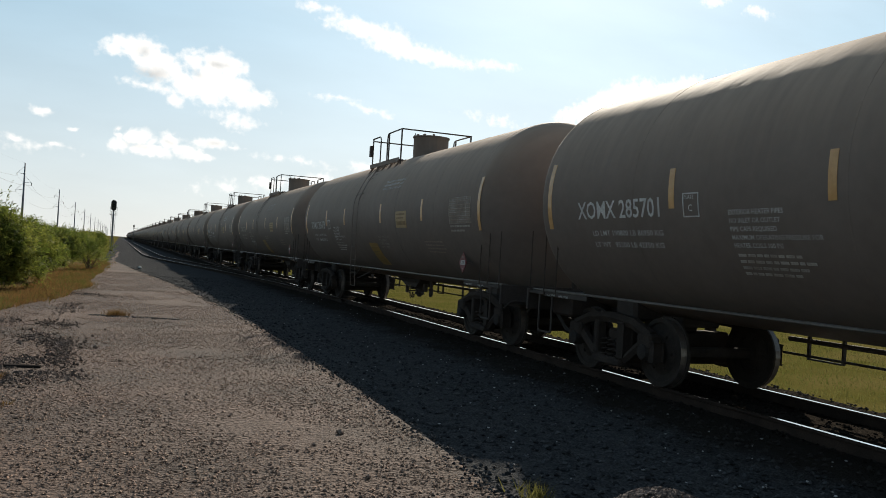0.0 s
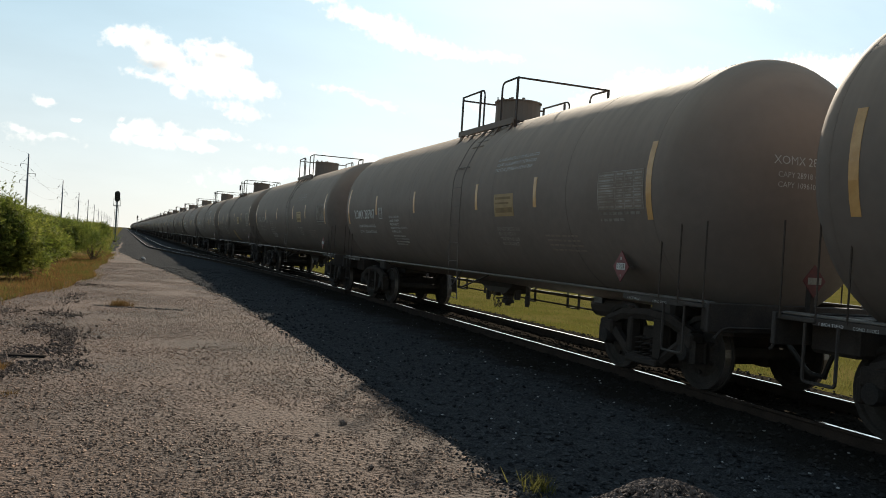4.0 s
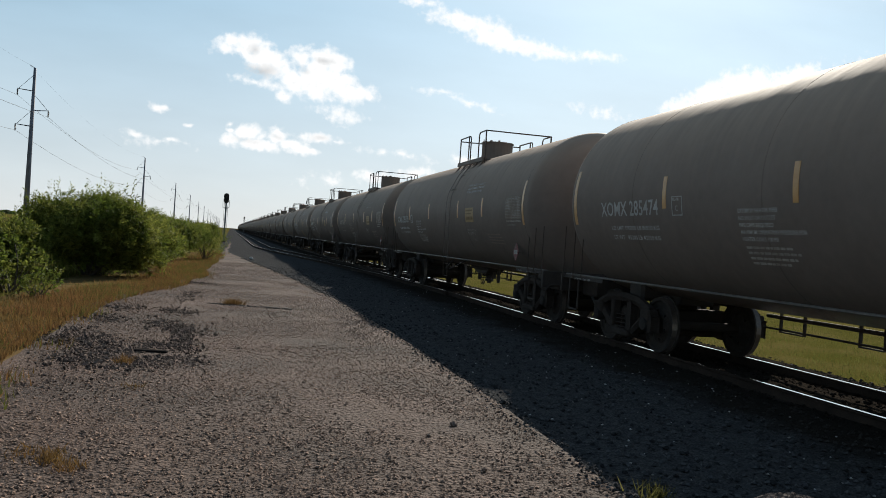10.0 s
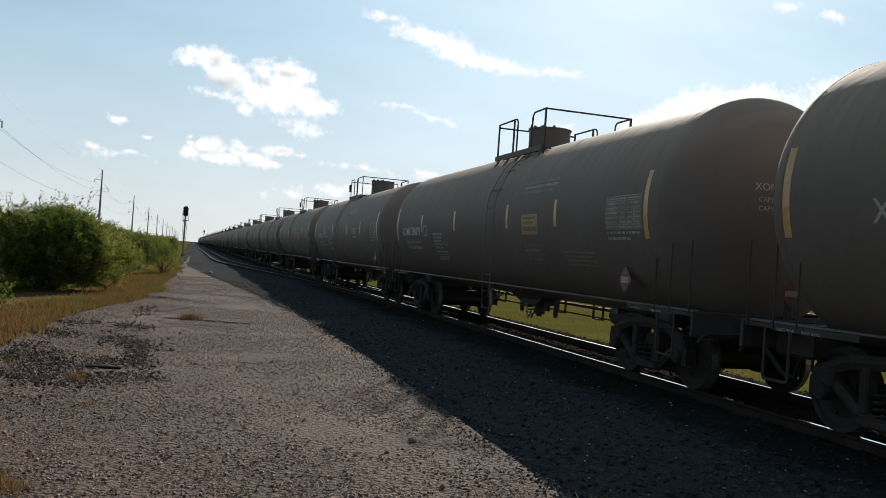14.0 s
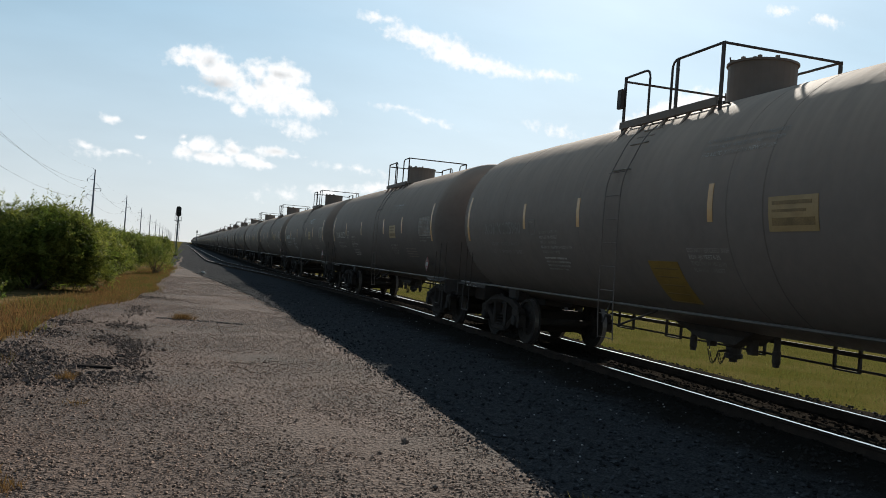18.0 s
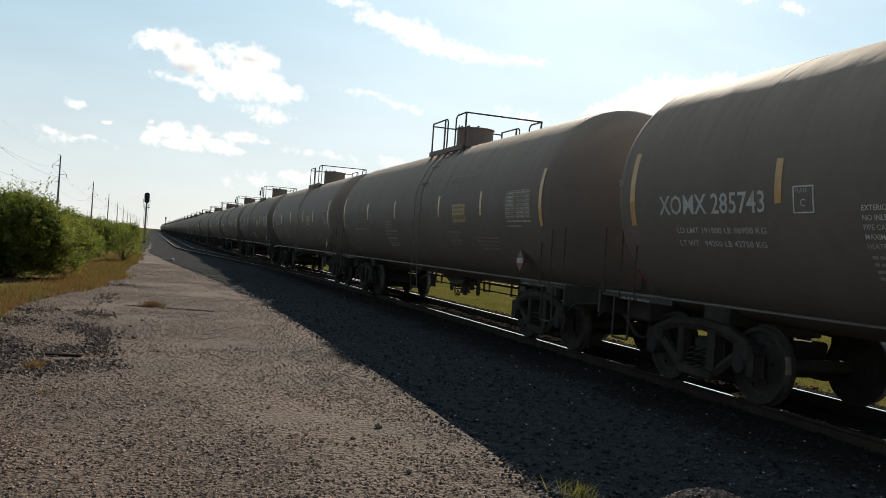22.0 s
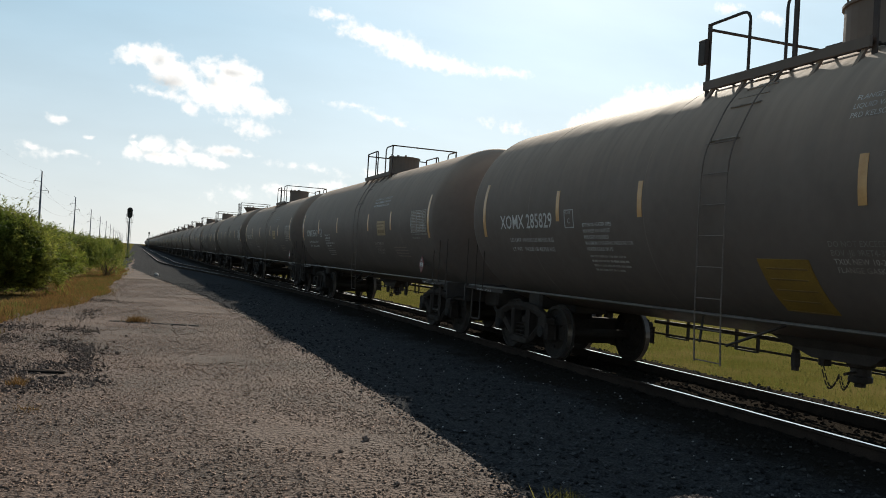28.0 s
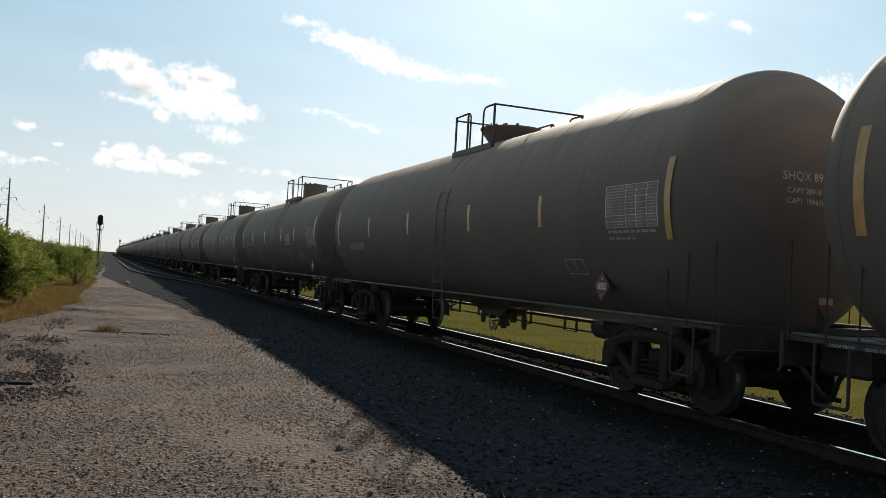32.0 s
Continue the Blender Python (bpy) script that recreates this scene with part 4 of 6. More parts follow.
        for i in range(4):
            line, u = bmesh.new(), -4.4 - 0.02 * i
            while u > -5.4:
                w = wr.uniform(0.05, 0.16)
                skin_patch(u, u - w, 1.86 - 0.07 * i, 0.028, None, "", None, proud=0.006, steps=1, bm=line)
                u -= w + 0.04
            part("lettering_bar", line, M_TABLE, car)
        frame_bm = bmesh.new()
        bx = strips[1] - 4.43
        for a, b, z, h in ((bx + 4.22, bx + 3.94, 2.45, 0.015), (bx + 4.22, bx + 3.94, 2.19, 0.015)):
            skin_patch(a, b, z, h, None, "", None, bm=frame_bm, steps=1)
        for a in (bx + 4.22, bx + 3.955):
            skin_patch(a, a - 0.015, 2.45, 0.27, None, "", None, bm=frame_bm, steps=3)
        box = part("plate_box", frame_bm, bright, car, "stencilled square with a capital C")
        stencil(["PLATE"], bx + 4.19, 2.40, 0.062, bright, "lettering", box)
        stencil(["C"], bx + 4.125, 2.275, 0.11, bright, "lettering", box)
    # placard on its point
    z, half, along = 1.46, 0.185, 0.55 if kind == "older" else 0.0
    bm = bmesh.new()
    flat = -1.44
    front = [bm.verts.new((flat, -6.44 + a, z + b)) for a, b in ((half, 0), (0, half * 1.12), (-half, 0), (0, -half * 1.12))]
    back = [bm.verts.new((flat + 0.012, -6.44 + a, z + b)) for a, b in ((half, 0), (0, half * 1.12), (-half, 0), (0, -half * 1.12))]
    bm.faces.new(front)
    bm.faces.new(back[::-1])
    for k in range(4):
        bm.faces.new((front[k], back[k], back[(k + 1) % 4], front[(k + 1) % 4]))
    bmesh.ops.recalc_face_normals(bm, faces=bm.faces)
    bmesh.ops.translate(bm, verts=bm.verts, vec=(0, along, 0))
    pl = part("placard", bm, M_RED, car, "red diamond hazard placard with a white number strip")
    part("holder", bm_box(flat + 0.012, -1.15, along - 6.455, along - 6.425, z - 0.02, z + 0.02), M_LADDER, pl)
    part("symbol", bm_box(flat - 0.004, flat + 0.002, along - 6.455, along - 6.425, z + 0.085, z + 0.125), M_FADED, pl)
    part("class_number", bm_box(flat - 0.004, flat + 0.002, along - 6.448, along - 6.432, z - 0.135, z - 0.105), M_FADED, pl)
    part("number_strip", bm_box(flat - 0.004, flat + 0.002, along - 6.540, along - 6.340, z - 0.045, z + 0.045), M_WHITE, pl)
    if index <= 24:
        co_w, co, fs = flat_text(placard, 0.088)
        me = bpy.data.meshes.new("lettering")
        me.from_pydata([(flat - 0.008, along - 6.44 - (x - co_w / 2), z + y) for x, y, _ in co], [], fs)
        me.materials.append(M_INK)
        part("lettering", me, M_INK, pl)
    # a second placard on the rail of the leading end
    bm = bmesh.new()
    ring = [[bm.verts.new((-0.05 + a, -8.36 - d, 1.44 + b)) for a, b in ((0.17, 0), (0, 0.19), (-0.17, 0), (0, -0.19))] for d in (0.0, 0.012)]
    bm.faces.new(ring[0])
    bm.faces.new(ring[1][::-1])
    for k in range(4):
        bm.faces.new((ring[0][k], ring[1][k], ring[1][(k + 1) % 4], ring[0][(k + 1) % 4]))
    bmesh.ops.recalc_face_normals(bm, faces=bm.faces)
    pl = part("placard", bm, M_RED, car, "red diamond hazard placard on the end rail")
    part("number_strip", bm_box(-0.15, 0.05, -8.378, -8.370, 1.40, 1.48), M_FADED, pl)
    part("holder", bm_box(-0.08, -0.02, -8.36, -8.28, 1.05, 1.50), M_STEEL, pl)
    if kind.startswith("boxed"):
        panel = skin_patch(-0.03, -0.76, 1.79, 0.70, M_YELLOW, "yellow_panel", car, "yellow notice panel that wraps under the tank", lean=0.03)
        for i in range(5):
            skin_patch(-0.13, -0.70 + 0.05 * (i % 2), 1.70 - 0.11 * i, 0.018, M_BROWN_INK, "lettering_bar", panel, proud=0.009, steps=1)


NUMBERS = {0: "XOMX 285701", 1: "XOMX 285473", 2: "XOMX 285306", 3: "XOMX 285967", 4: "XOMX 285784", 6: "XOMX 285474",
           7: "XOMX 285920", 8: "XOMX 285652", 9: "XOMX 286019", 10: "XOMX 285915", 11: "XOMX 285960", 12: "XOMX 285220",
           13: "XOMX 285743", 14: "XOMX 285919", 15: "XOMX 285708", 17: "XOMX 285829", 18: "XOMX 285417", 19: "XOMX 286127",
           20: "SHQX 8918"}
BOXED = (0, 1, 2, 5, 10, 11, 16, 17)
SHIFTED = (6, 8, 14)
BRIGHT = (0, 1, 3, 6, 7, 9, 10, 13, 17, 18, 20)
OLDER = (20,)
RULED = (10, 18)
# cars whose strips and panel sit otherwise than on most
STRIPS = {0: (7.36, 4.42, 2.06, -1.45, -4.47, -7.52), 8: (7.42, 4.12, 0.92, -2.50, -4.85, -7.52), 11: (7.30, 4.12, 1.90, -1.64, -4.60, -7.52), 12: (7.20, 4.42, 1.56, -1.91, -4.22, -7.25),
          15: (7.27, 4.30, 1.50, -1.91, -4.22, -7.25), 17: (7.05, 4.20, 1.98, -1.53, -4.50, -7.52), 18: (7.27, 4.42, 1.58, -2.22, -4.40, -7.30),
          20: (7.15, 4.25, 1.40, -1.85, -4.50, -7.56)}
PANELS = {8: -3.36, 18: -3.15}
SHIFT = {4: 0.1, 11: 0.03, 14: 0.08, 19: 0.1}
FIRST, LAST = -1, 50
cars = {}


def kind_of(n):
    return "boxed_early" if n in (0, 1, 11) else "boxed_mid" if n == 10 else "boxed" if n in BOXED else "older" if n in OLDER else "shifted" if n in SHIFTED else "distant" if n > 31 else "plain"


def make_train():
    masters = {k: make_tank_car(k) for k in ("plain", "shifted", "boxed", "boxed_early", "boxed_mid", "older", "distant")}
    used = set()
    for n in range(FIRST, LAST + 1):
        kind = kind_of(n)
        m = pose(TRACK_X, car_start(n) + SHIFT.get(n, 0.0), RAIL_Z)
        if kind not in used:
            used.add(kind)
            car = masters[kind]
            car.matrix_basis = m
        else:
            car = copy_thing(templates[kind], m)
        cars[n] = car
        if kind not in templates:
            templates[kind] = copy_thing(car, m)
    for car in templates.values():
        for o in (*car.children_recursive, car):
            bpy.data.objects.remove(o)
    for n, car in cars.items():
        kind = kind_of(n)
        if kind != "distant":
            add_markings(car, kind, n, NUMBERS.get(n, ""), "1202" if n in (13, 18) else "1203")
        label = {"plain": "black railway tank car with amber strips, rolling on the main track",
                 "shifted": "black railway tank car with faded white lettering, rolling past",
                 "distant": "black railway tank car far down the main track, rolling",
                 "boxed": "black railway tank car with a yellow notice panel, rolling",
                 "boxed_mid": "black railway tank car with a yellow notice panel, rolling",
                 "boxed_early": "black railway tank car with crisp white numbers and a yellow panel",
                 "older": "older black railway tank car with many jacket seams, rolling"}[kind]
        tagged(car, label, "tank car", "tank cars of the train")


templates = {}


# ---- ground ----
M_GROUND = material("dry_grass_ground", (0.090, 0.082, 0.020), (0.125, 0.10, 0.034), rough=1.0, scale=0.5, fine=18, bump=0.5, distance=0.05, spec=0.0)
M_FIELD = material("green_field_grass", (0.088, 0.096, 0.024), (0.112, 0.106, 0.036), rough=1.0, vary=-0.22, scale=0.6, bump=0.0, leaf=0.6, spec=0.0)
M_DRY = material("dry_yellow_grass", (0.185, 0.102, 0.042), (0.135, 0.090, 0.030), rough=0.95, vary=-0.35, scale=0.8, bump=0.0, leaf=0.45, spec=0.2)
M_LEAF = material("mesquite_leaves", (0.100, 0.136, 0.022), (0.215, 0.225, 0.046), rough=0.7, vary=-0.55, scale=1.2, bump=0.0, leaf=0.45, spec=0.25)
M_BARK = material("grey_bark", (0.09, 0.07, 0.05), (0.05, 0.04, 0.03), rough=0.9, scale=8, bump=0.5)
M_STONE = material("ballast_stone", (0.043, 0.044, 0.046), (0.066, 0.066, 0.066), rough=0.92, vary=-0.6, scale=12, fine=80, bump=0.2, spec=0.12)
M_BED = material("ballast_bed", (0.052, 0.053, 0.055), (0.072, 0.072, 0.072), grain_by=0.5, rough=0.95, scale=9, fine=42, bump=0.9, distance=0.05, mix_low=0.35, mix_high=0.6, spec=0.0)


def oil_stain(m):
    """Brown oil soaked into the stones beside and between the rails."""
    nt = m.node_tree
    bsdf = nt.nodes["Principled BSDF"]
    source = bsdf.inputs["Base Color"].links[0].from_socket
    geo = nt.nodes.new("ShaderNodeNewGeometry")
    sep = nt.nodes.new("ShaderNodeSeparateXYZ")
    nt.links.new(geo.outputs["Position"], sep.inputs[0])
    ns = nt.nodes.new("ShaderNodeTexNoise")
    ns.inputs["Scale"].default_value, ns.inputs["Detail"].default_value = 1.1, 5.0
    nt.links.new(geo.outputs["Position"], ns.inputs["Vector"])
    add = nt.nodes.new("ShaderNodeMath")
    add.operation = "MULTIPLY_ADD"
    add.inputs[1].default_value = 1.6
    nt.links.new(ns.outputs[0], add.inputs[0])
    nt.links.new(sep.outputs[0], add.inputs[2])
    mr = nt.nodes.new("ShaderNodeMapRange")
    mr.interpolation_type = "SMOOTHSTEP"
    mr.inputs["From Min"].default_value, mr.inputs["From Max"].default_value = 5.9, 6.9
    mr.inputs["To Max"].default_value = 0.92
    nt.links.new(add.outputs[0], mr.inputs["Value"])
    far = nt.nodes.new("ShaderNodeMapRange")
    far.inputs["From Min"].default_value, far.inputs["From Max"].default_value = 10.2, 9.6
    nt.links.new(sep.outputs[0], far.inputs["Value"])
    both = nt.nodes.new("ShaderNodeMath")
    both.operation = "MULTIPLY"
    nt.links.new(mr.outputs[0], both.inputs[0])
    nt.links.new(far.outputs[0], both.inputs[1])
    mix = nt.nodes.new("ShaderNodeMix")
    mix.data_type = "RGBA"
    mix.inputs[7].default_value = (0.030, 0.025, 0.020, 1)
    nt.links.new(both.outputs[0], mix.inputs["Factor"])
    nt.links.new(source, mix.inputs[6])
    nt.links.new(mix.outputs[2], bsdf.inputs["Base Color"])


oil_stain(M_BED)
oil_stain(M_STONE)
M_SPILL = material("spilled_stone", (0.085, 0.064, 0.053), (0.150, 0.112, 0.090), rough=0.92, vary=-0.6, scale=12, fine=80, bump=0.2, spec=0.12)
M_PILE = material("pile_stone", (0.145, 0.112, 0.096), (0.08, 0.062, 0.053), rough=0.9, vary=-0.45, scale=12, fine=60, bump=0.15, spec=0.2)
M_PEBBLE = material("road_pebble", (0.250, 0.162, 0.115), (0.150, 0.098, 0.072), rough=0.9, vary=-0.42, scale=9, fine=60, bump=0.1, spec=0.3)
M_OILY = material("oily_stone", (0.024, 0.020, 0.017), (0.036, 0.030, 0.025), rough=0.85, vary=-0.5, scale=12, bump=0.1, spec=0.0)
M_PALE = material("pale_stone", (0.34, 0.33, 0.31), (0.22, 0.21, 0.20), rough=0.8, vary=-0.4, scale=12, bump=0.1)
M_TIE = material("creosoted_timber", (0.034, 0.028, 0.023), (0.052, 0.043, 0.035), spec=0.0, rough=0.9, scale=6, bump=0.4, vary=0.3)
M_DARKWOOD = material("rotten_board", (0.045, 0.038, 0.034), (0.025, 0.022, 0.020), spec=0.0, rough=1.0, scale=9, bump=0.4)


def road_material():
    """Caliche road: pale packed gravel, wheel tracks a little darker, speckled with stones."""
    m = material("caliche_road", (0.132, 0.085, 0.064), (0.066, 0.046, 0.036), rough=0.92, scale=0.45, detail=9, fine=22,
                 bump=1.0, distance=0.045, mix_low=0.38, mix_high=0.66, spec=0.25)
    nt = m.node_tree
    bsdf = nt.nodes["Principled BSDF"]
    source = bsdf.inputs["Base Color"].links[0].from_socket
    co = nt.nodes.new("ShaderNodeTexCoord")
    vo = nt.nodes.new("ShaderNodeTexVoronoi")
    vo.inputs["Scale"].default_value = 38.0
    nt.links.new(co.outputs["Object"], vo.inputs["Vector"])
    mr = nt.nodes.new("ShaderNodeMapRange")
    mr.inputs["From Min"].default_value, mr.inputs["From Max"].default_value = 0.1, 0.55
    mr.inputs["To Min"].default_value, mr.inputs["To Max"].default_value = 1.18, 0.70
    nt.links.new(vo.outputs["Distance"], mr.inputs["Value"])
    sc = nt.nodes.new("ShaderNodeVectorMath")
    sc.operation = "SCALE"
    nt.links.new(source, sc.inputs[0])
    nt.links.new(mr.outputs[0], sc.inputs["Scale"])
    nt.links.new(sc.outputs[0], bsdf.inputs["Base Color"])
    return m


M_ROAD = road_material()
rng = np.random.default_rng(4)


def sheet(name, xs_of, ys, height, mat, label, category, kind="structure"):
    """A strip of ground: for each y a row of x, its height from a function."""
    rows = [[(x, y, height(x, y)) for x in xs_of(y)] for y in ys]
    n = len(rows[0])
    co = [p for r in rows for p in r]
    fs = [(i * n + k, i * n + k + 1, (i + 1) * n + k + 1, (i + 1) * n + k) for i in range(len(rows) - 1) for k in range(n - 1)]
    me = bpy.data.meshes.new(name)
    me.from_pydata(co, [], fs)
    me.materials.append(mat)
    for p in me.polygons:
        p.use_smooth = True
    return tagged(new(name, me), label, category, kind=kind)


def ground_z(x, y):
    if x < -4.5:
        return 0.0
    if x < -2.9:
        return -0.02
    if x < 2.0:
        return -0.08
    if x < 9.5:
        return -0.30
    return -0.45


def lumps(x, y, s=1.0):
    return noise.noise((x * s, y * s, 3.7))


ys_far = [-120, -60, -30, -12] + [i * 1.5 for i in range(-6, 60)] + [95, 105, 120, 150, 200, 300, 500, 900, 1800, 4200]
sheet("ground", lambda y: [-4000, -800, -200, -60, -25, -12, -7, -4.6, -3.0, -2.8, 1.8, 2.2, 9.3, 9.7, 14, 30, 90, 300, 1200, 4000],
      ys_far, lambda x, y: ground_z(x, y) + (0.05 * lumps(x, y, 0.15) if 12 < abs(x) < 100 else 0), M_GROUND,
      "flat grassland that reaches the horizon", "ground")


def road_left(y):
    if y > 46:
        return -0.6 + (y - 46) * 0.012 + 0.3 * lumps(0, y, 0.2)
    return -2.48 + 0.25 * lumps(2.0, y, 0.35) + min(max(0, y - 18.5), 7.0) * 0.175 + max(0, y - 25.5) * 0.026


def road_xs(y):
    a, b = road_left(y), ballast_edge(y) + 0.25
    b = max(b, a + 0.2)
    return [a + (b - a) * i / 24 for i in range(25)]


ys_road = [-40, -20, -10, -6] + [-4 + 0.4 * i for i in range(170)] + [66, 70, 75, 80, 88, 96]
sheet("road", road_xs, ys_road, lambda x, y: 0.018 * lumps(x, y, 0.9) + 0.012 * lumps(x, y, 2.8) + (0.02 if x < road_left(y) + 0.05 else 0) - 0.004,
      M_ROAD, "pale packed gravel road beside the railway", "road")


M_VERGE = material("dry_verge_soil", (0.165, 0.112, 0.052), (0.105, 0.085, 0.035), rough=1.0, scale=1.5, fine=25, bump=0.6, distance=0.03, spec=0.0)
sheet("verge", lambda y: [-4.4 + (road_left(y) + 4.45) * i / 8 for i in range(9)], [-14 + 0.5 * i for i in range(144)],
      lambda x, y: -0.003 + 0.008 * lumps(x, y, 1.1), M_VERGE, "bare dry soil and straw along the road edge", "ground")


def ballast_z(x, y):
    e = ballast_edge(y)
    left = min(max((x - e) / 0.9, 0), 1)
    z = -0.05 + 0.03 * left
    if x < e + 0.05:
        z = -0.05
    if x > 9.6:
        z -= (x - 9.6) * 0.32
    return z + 0.025 * lumps(x, y, 1.7) + 0.02 * lumps(x, y, 4.0)


def bed_xs(y):
    e = ballast_edge(y)
    return [e + (11.2 - e) * i / 40 for i in range(41)]


ys_bed = [-120, -60, -20, -8] + [-4 + 0.4 * i for i in range(150)] + [58, 61, 65, 70, 76, 83, 92, 105, 120, 150, 200, 280, 400, 700, 1200, 2500]
sheet("ballast_bed", bed_xs, ys_bed, ballast_z, M_BED, "dark crushed stone ballast under the tracks", "ballast")


def scatter_stones(name, points, sizes, mat, label, category, flat=0.75):
    """Many small broken stones as one mesh."""
    base = np.array([(1, 0, 0), (0, 1, 0), (-1, 0, 0), (0, -1, 0), (0.3, 0.3, 0.8), (-0.35, -0.2, 0.75), (0.1, -0.1, -0.7)], float)
    faces = np.array([(0, 1, 4), (1, 2, 5), (1, 5, 4), (2, 3, 5), (3, 0, 4), (3, 4, 5), (1, 0, 6), (2, 1, 6), (3, 2, 6), (0, 3, 6)])
    n = len(points)
    jit = base[None] * (1 + rng.uniform(-0.35, 0.35, (n, 7, 3)))
    ang = rng.uniform(0, 2 * np.pi, n)
    c, s = np.cos(ang), np.sin(ang)
    x = jit[:, :, 0] * c[:, None] - jit[:, :, 1] * s[:, None]
    y = jit[:, :, 0] * s[:, None] + jit[:, :, 1] * c[:, None]
    co = np.stack([x, y, jit[:, :, 2] * flat], -1) * np.asarray(sizes)[:, None, None] + np.asarray(points)[:, None, :]
    fs = (faces[None] + (np.arange(n) * 7)[:, None, None]).reshape(-1, 3)
    me = bpy.data.meshes.new(name)
    me.from_pydata(co.reshape(-1, 3).tolist(), [], fs.tolist())
    me.materials.append(mat)
    ob = tagged(new(name, me), label, category, kind="stuff")
    return ob


def spread(count, x0, x1, y0, y1, near=2.0):
    """Random spots, closer together where y is small."""
    y = y0 + (y1 - y0) * rng.random(count) ** near
    x = rng.uniform(x0, x1, count)
    return x, y


def ballast_stones():
    pts, sz = [], []
    for count, x0, x1, y0, y1, near in ((11000, -0.2, 6.6, 3.6, 40, 2.1), (4000, 8.4, 10.4, 4, 60, 1.3)):
        x, y = spread(count, x0, x1, y0, y1, near)
        for a, b in zip(x, y):
            if a > ballast_edge(b) + rng.normal(0.18, 0.06):
                pts.append((a, b, ballast_z(a, b) + 0.008))
                sz.append(rng.uniform(0.016, 0.034))
    for b in 3.5 + 45 * rng.random(1900) ** 1.8:
        a = ballast_edge(b) + rng.normal(0.22, 0.08)
        pts.append((a, b, 0.004))
        sz.append(rng.uniform(0.010, 0.022))
    scatter_stones("ballast_stones", pts, sz, M_STONE, "loose dark crushed stones of the ballast", "ballast")
    pts, sz = [], []
    x, y = spread(5000, 6.7, 8.55, 3.5, 40, 1.6)
    for a, b in zip(x, y):
        pts.append((a, b, ballast_z(a, b) + 0.006))
        sz.append(rng.uniform(0.016, 0.032))
    scatter_stones("oily_stones", pts, sz, M_OILY, "black oily stones between the rails", "ballast")
    pts, sz = [], []
    x, y = spread(210, 2.8, 6.6, 3.8, 28, 1.8)
    for a, b in zip(x, y):
        if a > ballast_edge(b):
            pts.append((a, b, ballast_z(a, b) + 0.02))
            sz.append(rng.uniform(0.007, 0.018))
    scatter_stones("pale_stones", pts, sz, M_PALE, "few pale stones among the dark ballast", "stones")


